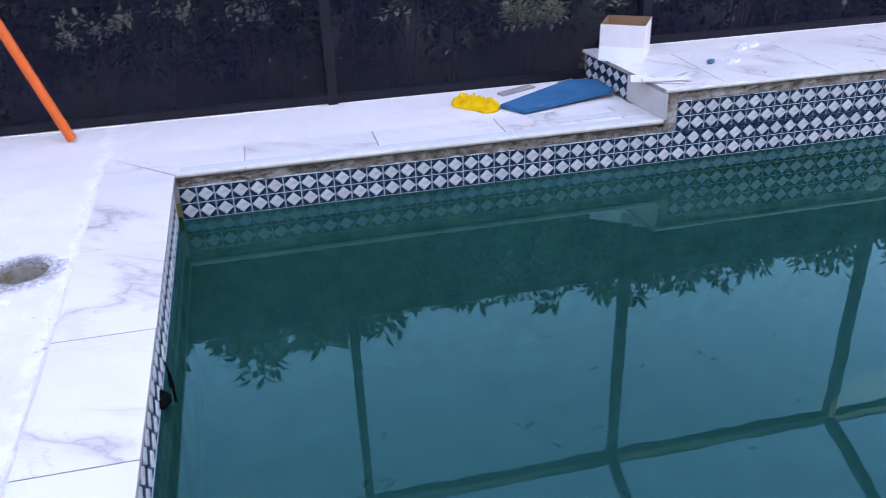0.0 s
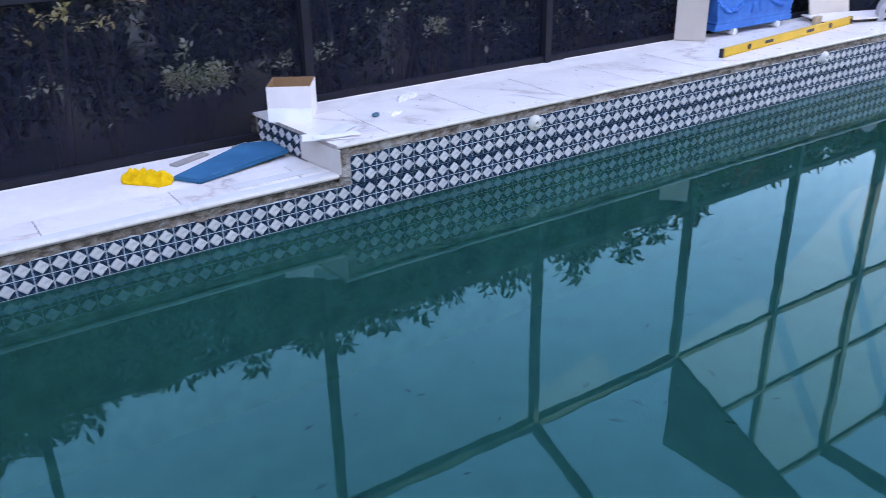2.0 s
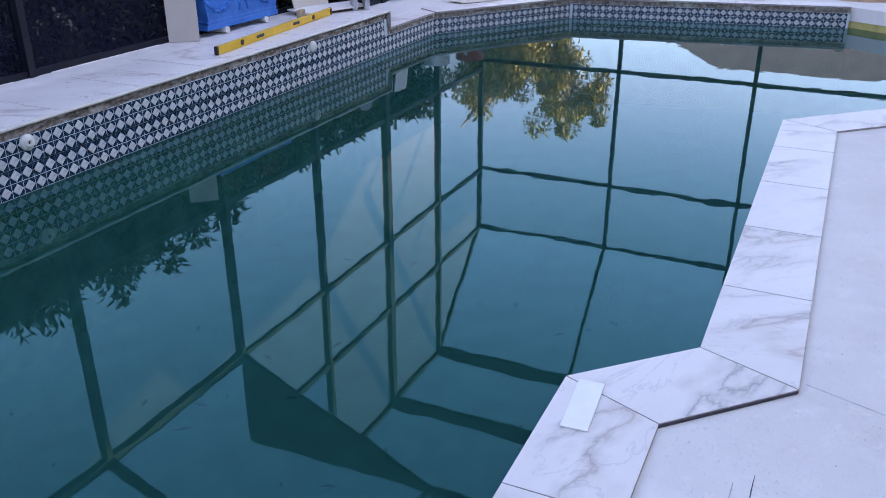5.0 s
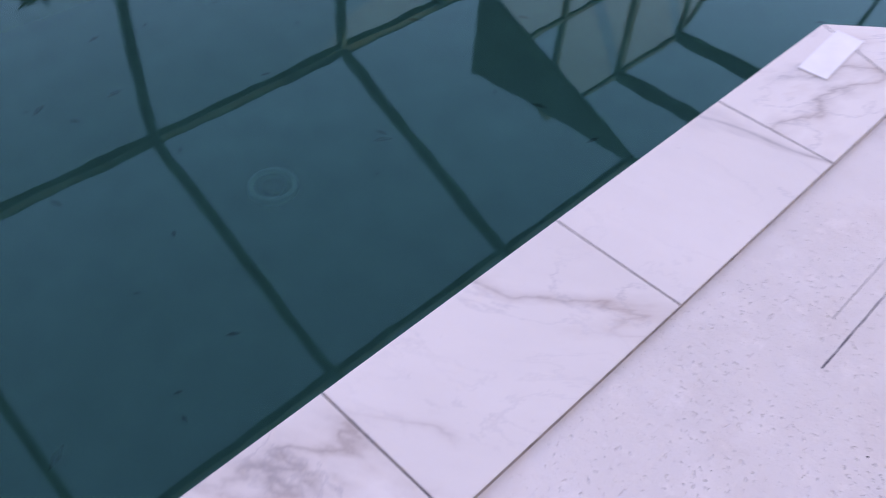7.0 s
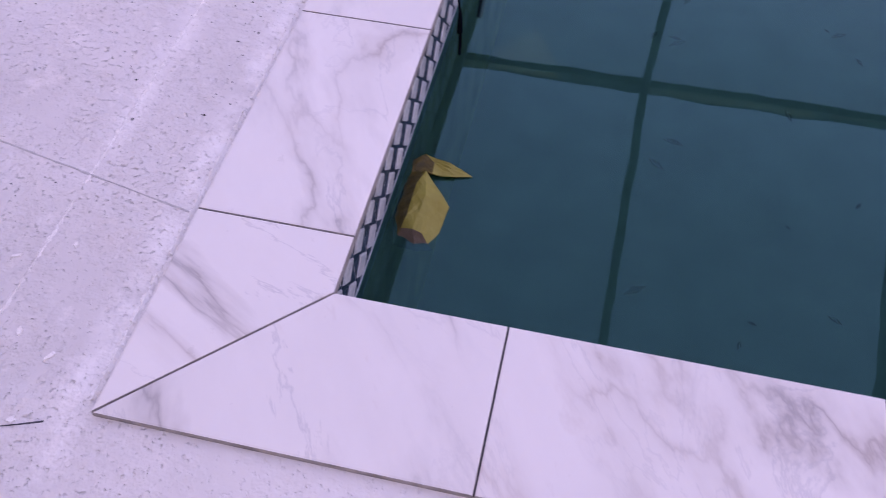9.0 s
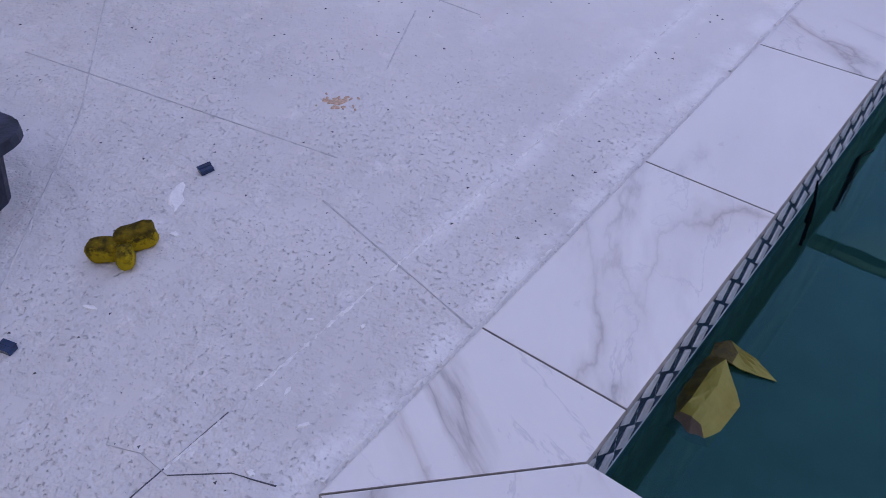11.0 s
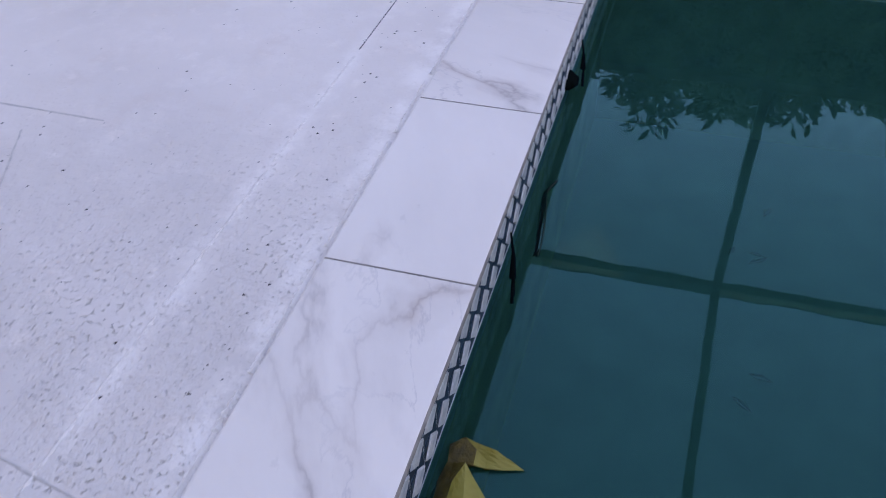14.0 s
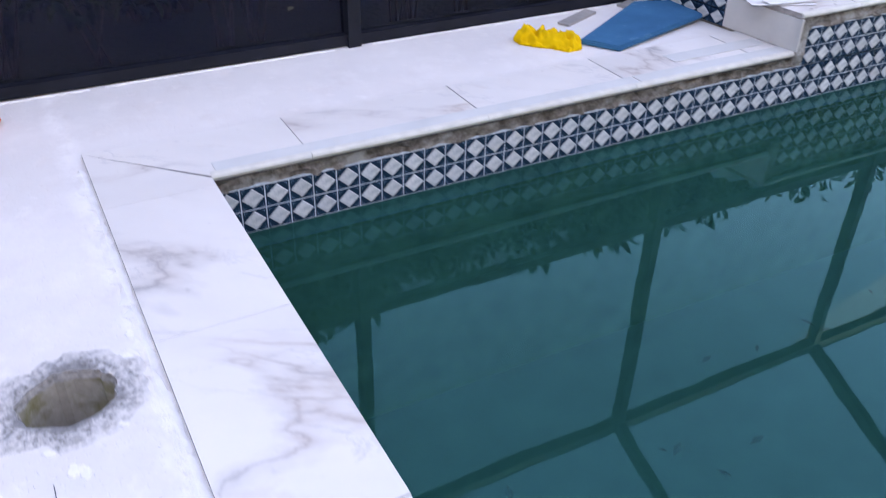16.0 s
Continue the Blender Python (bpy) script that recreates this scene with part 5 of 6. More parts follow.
lump(bm, (-0.034, -0.006, 0.024), (0.034, 0.022, 0.024), -8, 1)
lump(bm, (0.026, 0.018, 0.028), (0.042, 0.022, 0.027), 18, 2)
lump(bm, (0.010, -0.030, 0.021), (0.017, 0.026, 0.021), 5, 3)
sp = part("sponge", bm, SPONGE.m, smooth=True)
sp.matrix_basis = pose(-1.020, -0.146, DECK_Z, 0, 0, 45) @ Matrix.Scale(1.02, 4)
tagged(sp, "dirty yellow folded sponge lying on the concrete deck", "sponge")

CHIPBLUE = simple("blue_tile_chip", (0.005, 0.030, 0.085), 0.2, 0.0, 0.5, 0.3, 90.0)
for x, y, a in ((-1.098, 0.136, 75), (-0.985, -0.437, 15)):
    bm = bmesh.new()
    box(bm, -0.016, -0.011, 0.0, 0.016, 0.011, 0.012, 0.0012)
    box(bm, -0.0165, 0.000, 0.0115, 0.0165, 0.012, 0.0135, 0.0)
    c = part("tile_chip", bm, CHIPBLUE)
    c.matrix_basis = pose(x, y, DECK_Z, 0, 0, a)
    tagged(c, "small broken chip of glossy blue tile on the deck", "tile chip", "blue tile chips")

TUB = simple("dusty_black_plastic", (0.028, 0.034, 0.055), 0.6, 0.0, 0.35, 0.6, 22.0, 0.3)
t = thing("mortar_tub", "dusty black plastic mortar tub standing on the deck", "tub", "", pose(-1.579, -0.366, DECK_Z, 0, 0, 9))
bm = bmesh.new()


def rounded(a, b, rad, z, n=5):
    pts = []
    for cx, cy, s in ((a - rad, b - rad, 0), (-a + rad, b - rad, 1), (-a + rad, -b + rad, 2), (a - rad, -b + rad, 3)):
        for k in range(n):
            an = (s + k / (n - 1)) * math.pi / 2
            pts.append((cx + rad * math.cos(an), cy + rad * math.sin(an), z))
    return pts


prof = [(0.235, 0.165, 0.0), (0.26, 0.19, 0.165), (0.285, 0.215, 0.168), (0.288, 0.218, 0.150), (0.292, 0.222, 0.150), (0.292, 0.222, 0.176), (0.262, 0.192, 0.178), (0.25, 0.18, 0.165), (0.228, 0.158, 0.012)]
rings = [[bm.verts.new(p) for p in rounded(a, b, 0.06, z)] for a, b, z in prof]
for a, b in zip(rings, rings[1:]):
    for k in range(len(a)):
        bm.faces.new((a[k], a[(k + 1) % len(a)], b[(k + 1) % len(a)], b[k]))
bm.faces.new(rings[0][::-1])
bm.faces.new(rings[-1])
part("body", bm, TUB, t)
bm = bmesh.new()
bm.faces.new([bm.verts.new(p) for p in rounded(0.240, 0.166, 0.06, 0.05)])
part("mortar_rest", bm, simple("dark_tub_sheet", (0.02, 0.02, 0.022), 0.5), t, "dark flat sheet low in the tub")

# sheet of paper on the near coping
bm = bmesh.new()
box(bm, -0.122, -0.038, 0.0, 0.122, 0.038, 0.0035, 0.0006)
p = part("plastic_spacer_card", bm, simple("white_card", (0.88, 0.86, 0.84), 0.5, 0.0, 0.4, 0.03))
p.matrix_basis = pose(2.538, -0.091, 0.001, 0, 0, 4)
tagged(p, "blank white card lying on the marble coping", "card")

# ---- things on the low back deck ----
bm = bmesh.new()
tube(bm, (-0.512, 3.875, 0.0), (-1.20, 4.03, 1.88), 0.024, 0.024, 18)
pole = part("pole", bm, simple("orange_plastic", (0.85, 0.13, 0.02), 0.45, 0.0, 0.4, 0.06, 8.0), smooth=False)
tagged(pole, "bright orange pole leaning against the screen", "pole")

folded_sheet("cloth", [(-0.02, 0.05), (0.0, 0.11), (0.06, 0.13), (0.13, 0.09), (0.20, 0.06), (0.25, 0.0), (0.24, -0.06), (0.18, -0.09), (0.12, -0.05), (0.06, -0.03), (0.0, 0.0)], 0.056, CLOTH, "crumpled bright yellow cloth on the white deck", "cloth", pose(1.382, 3.795, DECK_Z + 0.001, 0, 0, -24), 12, 0.036, 16.0, 56, 0.032)

t = thing("kneeling_pad", "flat blue foam pad with worn edge resting on the step", "foam pad", "", Matrix.Identity(4))
bm = bmesh.new()
cs = [Vector((1.605, 3.70, -0.010)), Vector((1.695, 3.56, -0.010)), Vector((2.235, 3.69, 0.010)), Vector((2.23, 3.90, 0.010)), Vector((2.08, 3.965, 0.006))]
up = Vector((0, 0, 0.022))
lo = [bm.verts.new(c) for c in cs]
hi = [bm.verts.new(c + up) for c in cs]
bm.faces.new(hi)
bm.faces.new(lo[::-1])
for i in range(5):
    bm.faces.new((lo[i], lo[(i + 1) % 5], hi[(i + 1) % 5], hi[i]))
bmesh.ops.recalc_face_normals(bm, faces=bm.faces)
bmesh.ops.bevel(bm, geom=list(bm.edges), offset=0.005, segments=2, affect="EDGES")
PAD = Nodes("blue_foam", 0.85, 0.0, 0.12)
PAD.color(PAD.mix(PAD.grey(PAD.noise(16.0, 6, 0.7), (0.58, 0.0), (0.70, 0.5)), PAD.ramp(PAD.noise(5.0, 4), (0.3, (0.008, 0.115, 0.22)), (0.7, (0.012, 0.155, 0.29))), (0.10, 0.26, 0.36)))
PAD.bump(PAD.noise(70.0, 4), 0.4, 0.004)
part("pad", bm, PAD.m, t)

for x, y, a, s in ((1.78, 3.962, 24, 0.115), (2.10, 4.02, 20, 0.05)):
    bm = bmesh.new()
    box(bm, -s, -0.028, 0.0, s, 0.028, 0.010, 0.001)
    b = part("tile_offcut", bm, simple("tan_tile", (0.36, 0.32, 0.29), 0.6), None)
    b.matrix_basis = pose(x, y, DECK_Z + 0.001, 0, 0, a)
    tagged(b, "narrow tan tile offcut lying by the screen", "tile offcut", "tile offcuts")

# ---- things on the raised ledge ----
WHITECARD = simple("white_cardboard", (0.76, 0.72, 0.70), 0.7, 0.0, 0.3, 0.04, 12.0, 0.1)
BROWNCARD = simple("brown_cardboard", (0.34, 0.19, 0.10), 0.85, 0.0, 0.2, 0.1, 20.0, 0.2)
t = thing("cardboard_box", "open white cardboard box with brown inside on the tiled ledge", "box", "", pose(2.368, 3.884, RISE, 0, 0, -33))
bw, bd, bh, th = 0.118, 0.115, 0.190, 0.004
for nm, c0, c1 in (("side", (-bw, -bd, 0.0), (bw, -bd + th, bh)), ("side", (-bw, bd - th, 0.0), (bw, bd, bh)), ("side", (-bw, -bd + th, 0.0), (-bw + th, bd - th, bh)), ("side", (bw - th, -bd + th, 0.0), (bw, bd - th, bh))):
    bm = bmesh.new()
    box(bm, *c0, *c1)
    cx, cy = (c0[0] + c1[0]) / 2, (c0[1] + c1[1]) / 2
    for f in bm.faces:
        f.normal_update()
        mid = f.calc_center_median()
        inner = f.normal.x * cx + f.normal.y * cy < -0.01
        f.material_index = 1 if inner or f.normal.z > 0.5 else 0
    part(nm, bm, [WHITECARD, BROWNCARD], t)
part("bottom", box(bmesh.new(), -bw + th, -bd + th, 0.0, bw - th, bd - th, 0.004), BROWNCARD, t, "brown cardboard bottom")
bm = bmesh.new()
box(bm, -bw, -0.003, 0.0, bw, 0.0, 0.075, 0.0, 0, Matrix.Translation((0, -bd - 0.012, 0.0)) @ Matrix.Rotation(radians(-6), 4, "X"))
part("flap", bm, simple("pale_card", (0.82, 0.84, 0.90), 0.6, 0.0, 0.3, 0.03), t, "pale flap folded down in front")

for x, y, a, w, d, z in ((2.33, 3.40, -24, 0.13, 0.06, 0.0), (2.42, 3.46, 30, 0.10, 0.05, 0.004), (2.36, 3.36, -10, 0.12, 0.03, 0.009)):
    bm = bmesh.new()
    box(bm, -w, -d, 0.0, w, d, 0.0035, 0.0006)
    b = part("tile_sample", bm, FILM if z == 0.004 else WHITECARD)
    b.matrix_basis = pose(x, y, RISE + 0.003 + z, 0, 0, a)
    tagged(b, "thin pale tile sample lying on the ledge corner", "tile sample", "pale tile samples")
bm = bmesh.new()
lump(bm, (0, 0, 0.010), (0.022, 0.014, 0.011), 30, 5)
b = part("plastic_scrap", bm, simple("teal_plastic", (0.03, 0.12, 0.17), 0.4), smooth=True)
b.matrix_basis = pose(2.72, 3.587, RISE + 0.001)
tagged(b, "small dark teal plastic scrap on the tiles", "scrap")
for x, y, s, q in ((2.84, 3.58, 0.05, 4), (3.08, 3.842, 0.085, 6), (3.02, 3.80, 0.05, 8)):
    ob = folded_sheet("paper_scrap", [(-s, -s * 0.4), (s * 0.2, -s * 0.55), (s, -s * 0.1), (s * 0.6, s * 0.45), (-s * 0.5, s * 0.5)], 0.010, WHITECARD, "crumpled white paper scrap on the ledge", "paper scrap", pose(x, y, RISE - 0.002, 0, 0, 10), q, 0.012, 40.0, 14)

# the long cream board standing against the screen
SLAB = simple("cream_board", (0.52, 0.46, 0.40), 0.6, 0.0, 0.35, 0.05, 5.0, 0.15)


def leaning(name, x0, y0, x1, y1, z, height, lean, thick, material, label, category, group=""):
    """A flat board standing on its edge from one plan point to another and leaning back."""
    a, b = Vector((x0, y0, z)), Vector((x1, y1, z))
    u = (b - a).normalized()
    back = Vector((-u.y, u.x, 0))
    m = Matrix((u, back, Vector((0, 0, 1)))).transposed().to_4x4()
    bm = bmesh.new()
    box(bm, 0, 0, 0, (b - a).length, thick, height, 0.0015, 0, Matrix.Rotation(radians(-lean), 4, "X"))
    ob = part(name, bm, material)
    ob.matrix_basis = Matrix.Translation(a) @ m
    return tagged(ob, label, category, group)


leaning("board", 5.60, 4.04, 5.745, 3.865, RISE, 0.56, 4, 0.02, SLAB, "tall cream porcelain plank standing on edge against the planter", "plank")
leaning("board", 7.10, 3.90, 7.64, 3.89, RISE, 0.36, 13, 0.012, SLAB, "square cream tile leaning against the screen", "tile")
leaning("board", 9.22, 3.97, 9.44, 3.93, DECK_Z + 0.002, 0.62, 9, 0.015, simple("white_board", (0.68, 0.66, 0.63), 0.5), "narrow white board leaning against the screen", "board")

# planter with relief, props and red flowers
BLUE = Nodes("blue_painted_planter", 0.55, 0.0, 0.25)
BLUE.color(BLUE.ramp(BLUE.noise(9.0, 6, 0.65), (0.3, (0.004, 0.11, 0.40)), (0.6, (0.007, 0.18, 0.54)), (0.8, (0.03, 0.27, 0.62))))
BLUE.bump(BLUE.noise(50.0, 5), 0.3, 0.006)
BLUE = BLUE.m
t = thing("planter", "bright blue trough planter with moulded garlands and red flowers", "planter", "", pose(6.36, 3.968, RISE, 0, 0, 0.3))
bm = bmesh.new()
hw, hd = 0.50, 0.072


def trough_ring(k, z, e=0.0):
    return [bm.verts.new((x * (hw * k + e), y * (hd * k + e), z)) for x, y in ((-1, -1), (1, -1), (1, 1), (-1, 1))]


prof = [(0.94, 0.05, 0.0), (0.94, 0.09, 0.0), (0.90, 0.10, 0.0), (0.93, 0.115, 0.0), (0.90, 0.13, 0.0), (0.98, 0.345, 0.0), (1.03, 0.35, 0.0), (1.05, 0.365, 0.0), (1.05, 0.395, 0.0), (1.0, 0.40, 0.0), (0.94, 0.395, 0.0), (0.92, 0.33, 0.0)]
rings = [trough_ring(k, z * 0.92) for k, z, e in prof]
for a, b in zip(rings, rings[1:]):
    for k in range(4):
        bm.faces.new((a[k], a[(k + 1) % 4], b[(k + 1) % 4], b[k]))
bm.faces.new(rings[0][::-1])
bm.faces.new(rings[-1])
part("trough", bm, BLUE, t)
rp = random.Random(4)
for cx in (-0.30, 0.30):
    bm = bmesh.new()
    for k in range(15):
        u = k / 14 * 2 - 1
        x = cx + u * 0.17
        z = 0.27 - 0.085 * (1 - u * u)
        y = -hd * (0.90 + 0.08 * (z - 0.13) / 0.215) - 0.004
        s = 0.020 * (1.15 - 0.4 * abs(u))
        got = bmesh.ops.create_icosphere(bm, subdivisions=1, radius=s * rp.uniform(0.8, 1.2))
        bmesh.ops.translate(bm, vec=(x, y, z + rp.uniform(-0.008, 0.008)), verts=got["verts"])
    part("garland", bm, BLUE, t, smooth=True)
bm = bmesh.new()
for k in range(9):
    got = bmesh.ops.create_icosphere(bm, subdivisions=1, radius=0.022)
    a = k / 8 * math.pi
    bmesh.ops.translate(bm, vec=(0.055 * math.cos(a), -hd * 0.95, 0.22 + 0.055 * math.sin(a)), verts=got["verts"])
for sx in (-1, 1):
    tube(bm, (sx * 0.03, -hd * 0.94, 0.24), (sx * 0.055, -hd * 0.90, 0.15), 0.018, 0.010, 8)
part("rosette", bm, BLUE, t, smooth=True)
bm = bmesh.new()
bm.faces.new([bm.verts.new((x * hw * 0.925, y * hd * 0.925, 0.335)) for x, y in ((-1, -1), (1, -1), (1, 1), (-1, 1))])
part("soil", bm, simple("potting_soil", (0.03, 0.022, 0.016), 0.95), t, "dark potting soil")
PLANT = leaf_paint("plant_leaf", (0.015, 0.03, 0.01), (0.04, 0.08, 0.02), (0.08, 0.14, 0.04))
RED = simple("red_petal", (0.55, 0.012, 0.03), 0.6, 0.0, 0.3, 0.3, 60.0)
me = raw_leaves([(Vector((rp.uniform(-0.44, 0.44), rp.uniform(-0.03, 0.03), rp.uniform(0.40, 0.52))), 0.06, 34) for _ in range(16)], 8, 0.055, 0.5)
me.materials.append(PLANT)
pl = new("foliage", me)
pl.parent = t
me = raw_leaves([(Vector((x, -0.03 + rp.uniform(-0.03, 0.03), rp.uniform(0.42, 0.52))), 0.045, 40) for x in (-0.42, -0.36, 0.18, 0.25, 0.33, 0.42, 0.05)], 9, 0.035, 0.7)
me.materials.append(RED)
pl = new("blossoms", me)
pl.parent = t
pl["label"] = "red blossoms"
for x in (-0.25, 0.28):
    bm = bmesh.new()
    tube(bm, (x, -0.085, 0.026), (x, 0.07, 0.026), 0.026, 0.026, 14)
    part("prop", bm, simple("white_pipe", (0.68, 0.67, 0.64), 0.5), t, "white pipe under the planter")

# spirit level
t = thing("spirit_level", "long yellow spirit level with dark vials lying on the ledge", "spirit level", "", Matrix.Identity(4))
a, b = Vector((5.362, 3.395, RISE + 0.002)), Vector((7.22, 3.60, RISE + 0.002))
u = (b - a).normalized()
m = Matrix.Translation(a) @ Matrix((u, Vector((-u.y, u.x, 0)), Vector((0, 0, 1)))).transposed().to_4x4()
L = (b - a).length
YEL = simple("yellow_lacquer", (0.72, 0.42, 0.015), 0.4, 0.0, 0.45, 0.08, 10.0, 0.05)
DARKP = simple("dark_plastic", (0.015, 0.015, 0.018), 0.5)
t.matrix_world = m
bm = bmesh.new()
box(bm, 0.02, 0, 0.0, L - 0.02, 0.026, 0.008, 0.001)
box(bm, 0.02, 0, 0.052, L - 0.02, 0.026, 0.060, 0.001)
box(bm, 0.02, 0.009, 0.006, L - 0.02, 0.017, 0.054)
part("body", bm, YEL, t)
for x in (0.0, L - 0.02):
    part("end_cap", box(bmesh.new(), x, -0.001, 0.0, x + 0.02, 0.027, 0.061, 0.003), DARKP, t, "dark plastic end cap")
for x in (0.35, L - 0.35):
    bm = bmesh.new()
    tube(bm, (x, 0.004, 0.03), (x, 0.022, 0.03), 0.021, 0.021, 20)
    part("vial", bm, DARKP, t, "round vial window")
for x in (0.62, L - 0.66):
    bm = bmesh.new()
    box(bm, x - 0.06, 0.0065, 0.016, x + 0.06, 0.0195, 0.044, 0.01)
    part("hand_slot", bm, DARKP, t, "dark grip slot")

bm = bmesh.new()
box(bm, -0.045, -0.02, 0, 0.045, 0.02, 0.085, 0.003)
b = part("wood_block", bm, simple("pale_wood", (0.45, 0.33, 0.21), 0.8, 0.0, 0.25, 0.2, 22.0, 0.3))
b.matrix_basis = pose(6.88, 3.70, RISE, 0, 0, 6)
tagged(b, "small upright pale wood offcut behind the level", "wood block")

bm = bmesh.new()
box(bm, -0.36, -0.14, 0, 0.36, 0.14, 0.012, 0.002)
b = part("loose_tile", bm, MARBLE)
b.matrix_basis = pose(7.36, 3.72, RISE + 0.030, 1.5, 0, -20)
tagged(b, "loose white tile lying on small spacers on the ledge", "tile", "loose white tiles")
bm = bmesh.new()
box(bm, -0.3, -0.10, 0, 0.3, 0.10, 0.030, 0.002)
b = part("tile_spacer", bm, JOINT)
b.matrix_basis = pose(7.36, 3.72, RISE, 0, 0, -20)
tagged(b, "dark spacer under the loose tile", "spacer")

# an upright roll of pipe lagging
bm = bmesh.new()
n = 22
outer, inner = [], []
for side, y in ((0, -0.05), (1, 0.05)):
    o, i = [], []
    for k in range(n + 1):
        a = math.pi * k / n
        o.append((0.105 * math.cos(a), y, 0.08 + 0.105 * math.sin(a)))
        i.append((0.048 * math.cos(a), y, 0.08 + 0.048 * math.sin(a)))
    o = [(0.105, y, 0.0)] + o + [(-0.105, y, 0.0)]
    i = [(0.048, y, 0.0)] + i + [(-0.048, y, 0.0)]
    outer.append([bm.verts.new(p) for p in o])
    inner.append([bm.verts.new(p) for p in i])
for k in range(n + 2):
    bm.faces.new((outer[0][k], outer[0][k + 1], outer[1][k + 1], outer[1][k]))
    bm.faces.new((inner[0][k + 1], inner[0][k], inner[1][k], inner[1][k + 1]))
    bm.faces.new((outer[0][k + 1], outer[0][k], inner[0][k], inner[0][k + 1]))
    bm.faces.new((outer[1][k], outer[1][k + 1], inner[1][k + 1], inner[1][k]))
bmesh.ops.recalc_face_normals(bm, faces=bm.faces)
b = part("skimmer_weir", bm, simple("grey_white_plastic", (0.40, 0.40, 0.41), 0.6, 0.0, 0.3, 0.2, 15.0))
b.matrix_basis = pose(7.58, 3.52, RISE, 0, 0, -48) @ Matrix.Diagonal((0.74, 1.4, 1.0, 1))
tagged(b, "grey-white arched plastic pool fitting standing on the ledge", "pool fitting")

# ---- buckets ----


def bucket(x, y, z, top, low, height, material, label, ribs, handle):
    t = thing("bucket", label, "bucket", "buckets on the far deck", Matrix.Translation((x, y, z)))
    bm = bmesh.new()
    prof = [(low, 0.0), (low + 0.004, 0.01)]
    for k in range(1, 9):
        f = k / 8
        prof.append((low + (top - low) * f, 0.01 + (height - 0.02) * f))
    if ribs:
        for h in (0.76, 0.82, 0.88):
            rr_ = low + (top - low) * h
            prof += [(rr_, height * h), (rr_ + 0.010, height * h + 0.002), (rr_ + 0.010, height * h + 0.010), (rr_ + 0.001, height * h + 0.012)]
        prof.sort(key=lambda p: p[1])
    prof += [(top + 0.010, height - 0.01), (top + 0.010, height), (top - 0.004, height), (low - 0.004, 0.03)]
    lathe(bm, prof, 30)
    part("body", bm, material, t, smooth=False)
    bm = bmesh.new()
    bm.faces.new([bm.verts.new(((low - 0.004) * math.cos(k * math.tau / 30), (low - 0.004) * math.sin(k * math.tau / 30), 0.032)) for k in range(30)])
    part("bottom", bm, material, t)
    bm = bmesh.new()
    pts = [Vector((0.0, (top + 0.014) * math.cos(a), height - 0.05 - 0.10 * math.sin(a))) + Vector(((-top - 0.012) * math.sin(a), 0, 0)) for a in [math.pi * k / 14 for k in range(15)]]
    for p, q in zip(pts, pts[1:]):
        tube(bm, p, q, 0.0035, 0.0035, 6, False)
    part("handle", bm, handle, t, "thin wire handle")
    return t


WIRE = simple("wire", (0.25, 0.25, 0.26), 0.4, 0.8)
white_bucket = bucket(9.84, 3.80, DECK_Z, 0.150, 0.132, 0.37, simple("dirty_white_plastic", (0.66, 0.66, 0.66), 0.5, 0.0, 0.4, 0.25, 10.0), "dirty white plastic bucket on the far deck", True, WIRE)
red_bucket = bucket(9.90, 3.40, DECK_Z + 0.014, 0.162, 0.122, 0.275, simple("red_plastic", (0.27, 0.010, 0.018), 0.45, 0.0, 0.4, 0.15, 10.0), "red plastic bucket on the far deck", False, WIRE)
INK = simple("black_print", (0.03, 0.03, 0.035), 0.6)


def curved_bar(rad, mid, span, z0, z1):
    """A thin printed bar bent round a bucket."""
    bm = bmesh.new()
    low, high = [], []
    for k in range(7):
        a = radians(mid + span * (k / 6 - 0.5))
        low.append(bm.verts.new((rad * math.cos(a), rad * math.sin(a), z0)))
        high.append(bm.verts.new((rad * math.cos(a), rad * math.sin(a), z1)))
    for k in range(6):
        bm.faces.new((low[k], low[k + 1], high[k + 1], high[k]))
    return bm


for k, (mid, span, z0) in enumerate(((172, 26, 0.085), (176, 20, 0.115), (170, 30, 0.150), (178, 18, 0.185), (172, 24, 0.225), (250, 10, 0.20), (252, 12, 0.10))):
    part("printed_bar", curved_bar(0.1345 + 0.049 * (z0 + 0.01), mid, span, z0, z0 + 0.014), INK, white_bucket, "black printed bar")
part("sticker", curved_bar(0.1535, 185, 16, 0.175, 0.225), simple("pale_sticker", (0.45, 0.45, 0.46), 0.6), red_bucket, "small pale sticker")
d = Vector((1.56, -0.972)).normalized()
bm = bmesh.new()
box(bm, -0.42, -0.15, 0, 0.42, 0.15, 0.014, 0.002)
b = part("loose_tile", bm, MARBLE)
b.matrix_basis = pose(9.62, 3.10, 0.004, 0, 1.0, math.degrees(math.atan2(d.y, d.x)))
tagged(b, "loose white tile overhanging the far coping beside the red bucket", "tile", "loose white tiles")

# ---- sand heaps ----
SAND = Nodes("dry_sand", 0.95, 0.0, 0.15)
SAND.color(SAND.ramp(SAND.noise(7.0, 8, 0.7), (0.3, (0.40, 0.24, 0.15)), (0.55, (0.62, 0.40, 0.27)), (0.75, (0.74, 0.52, 0.37))))
SAND.bump(SAND.noise(40.0, 8, 0.75), 0.9, 0.03)


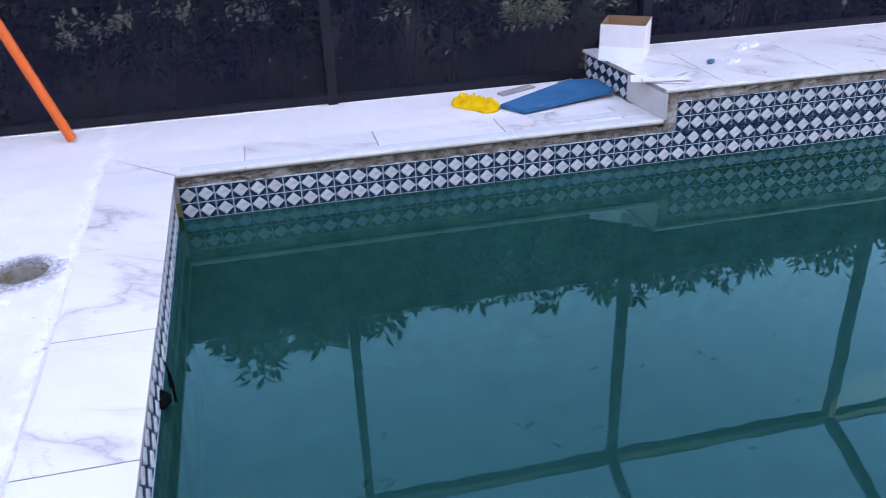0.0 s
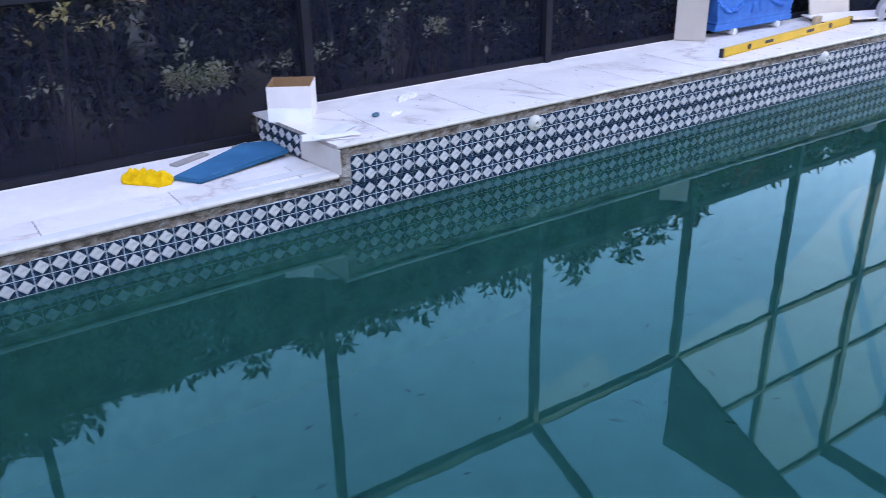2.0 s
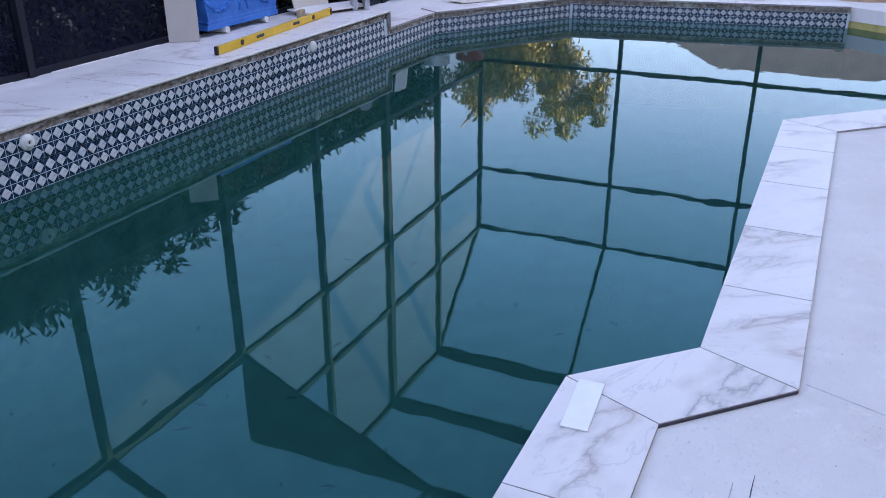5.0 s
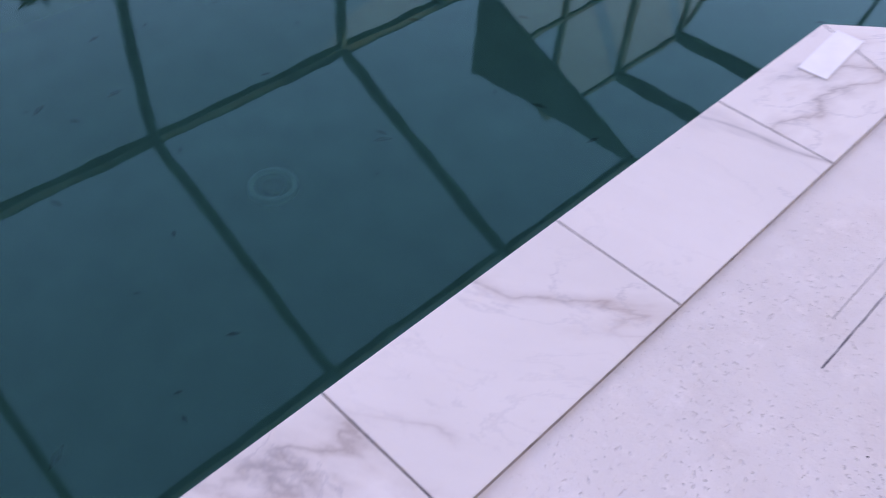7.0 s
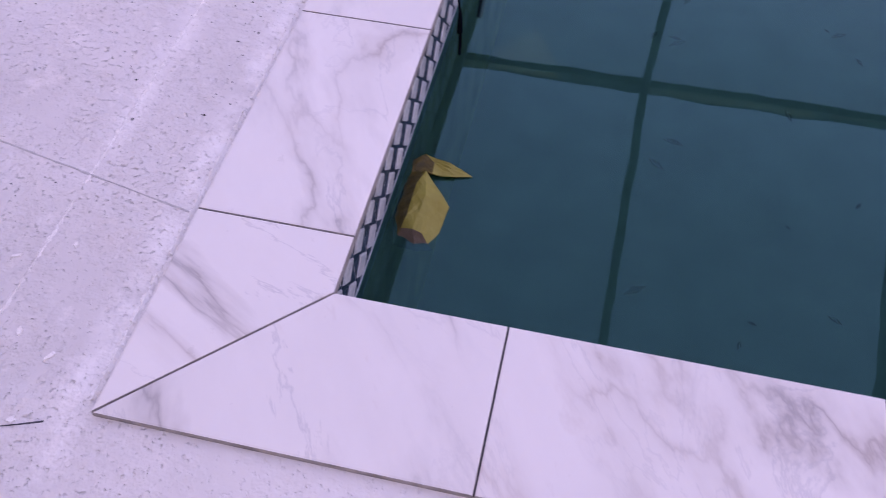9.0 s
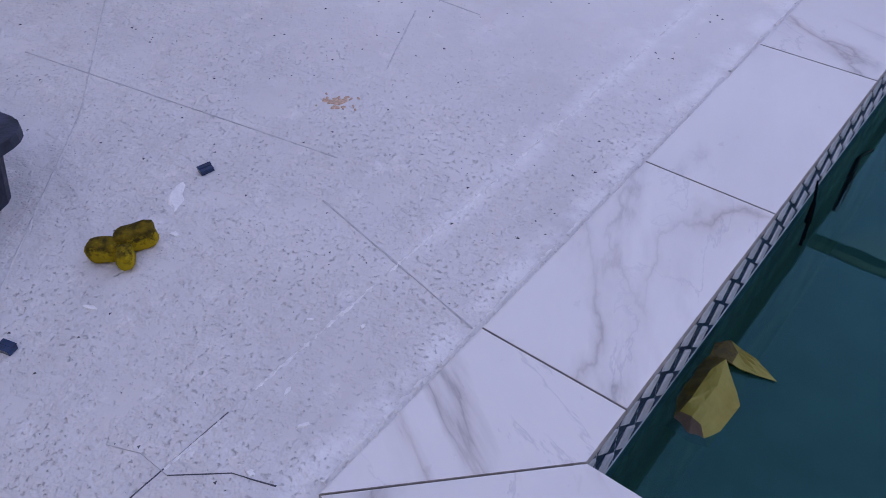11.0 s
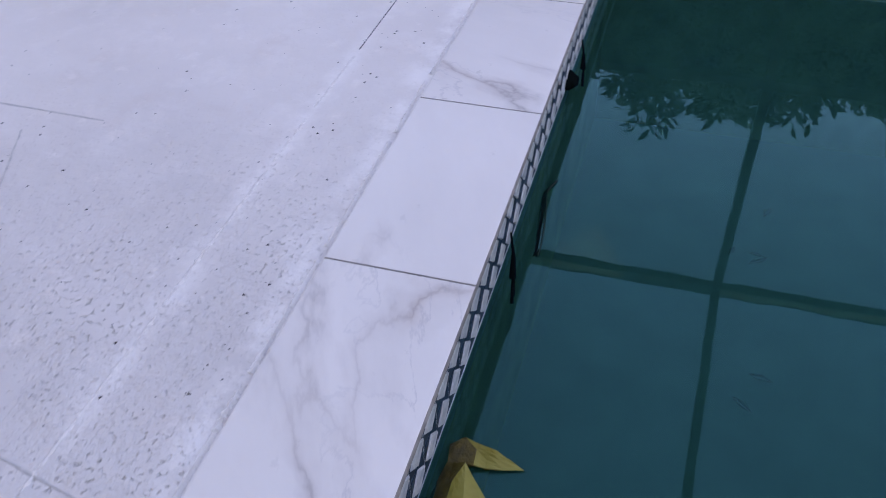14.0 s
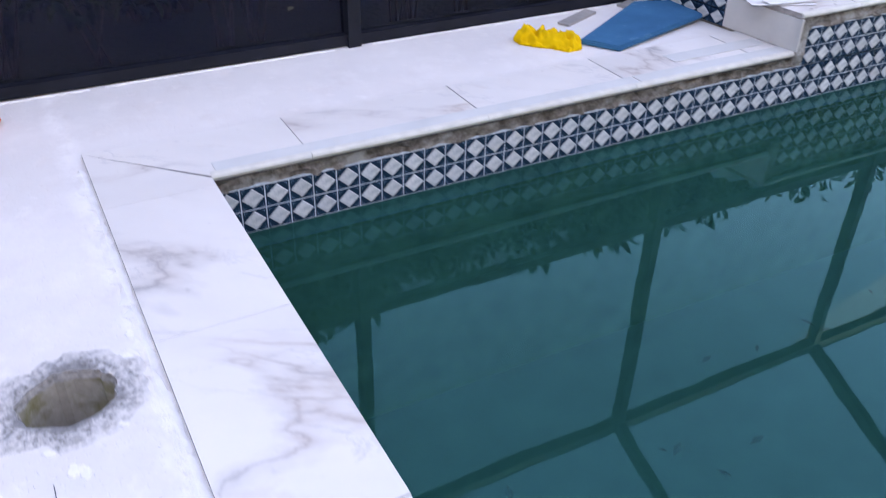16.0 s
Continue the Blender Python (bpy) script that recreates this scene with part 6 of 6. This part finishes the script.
def heap(x, y, rx, ry, h, seed):
    bm = bmesh.new()
    n = 26
    grid = []
    for i in range(n + 1):
        row = []
        for j in range(n + 1):
            u, v = i / n * 2 - 1, j / n * 2 - 1
            d = math.sqrt(u * u + v * v)
            k = max(0.0, 1 - d) * 0.6 + 0.4 * max(0.0, 1 - d * d) ** 1.5
            z = h * k * (1 + 0.35 * noise.noise(Vector((u * 2 + seed, v * 2, 0.5)))) + 0.05 * min(1.0, k * 3) * noise.noise(Vector((u * 5, v * 6, seed))) + 0.022 * min(1.0, k * 4) * noise.noise(Vector((u * 15, v * 17, seed)))
            row.append(bm.verts.new((u * rx, v * ry, z - 0.006)))
        grid.append(row)
    for i in range(n):
        for j in range(n):
            bm.faces.new((grid[i][j], grid[i + 1][j], grid[i + 1][j + 1], grid[i][j + 1]))
    ob = part("sand_heap", bm, SAND.m, smooth=True)
    ob.location = (x, y, DECK_Z)
    return tagged(ob, "heap of brown building sand on the far deck", "sand heap", "sand heaps")


for k, (y, w, h) in enumerate(((3.64, 0.46, 0.20), (3.00, 0.60, 0.25), (2.20, 0.50, 0.21), (1.40, 0.44, 0.21), (0.74, 0.40, 0.18), (0.05, 0.44, 0.18), (-0.65, 0.45, 0.18))):
    heap(11.50, y, 0.32, w, h, k * 3.1)
bm = bmesh.new()
prism(bm, [(-0.05, -0.17), (0.05, -0.17), (0.05, 0.17), (-0.05, 0.17)], 0, 0.10, 0.004)
for v in bm.verts:
    if v.co.y < 0 and v.co.z > 0.05:
        v.co.z = 0.05
b = part("styrofoam_wedge", bm, simple("white_foam", (0.76, 0.76, 0.77), 0.7))
b.matrix_basis = pose(10.86, 2.12, DECK_Z, 0, 0, 10)
tagged(b, "white foam wedge lying before the sand", "foam wedge")
bm = bmesh.new()
box(bm, -0.06, -0.10, 0, 0.06, 0.10, 0.07, 0.005)
b = part("paver", bm, simple("dark_grey_block", (0.10, 0.11, 0.12), 0.8))
b.matrix_basis = pose(10.92, 0.40, DECK_Z, 0, 0, 5)
tagged(b, "dark grey block lying before the sand", "block")
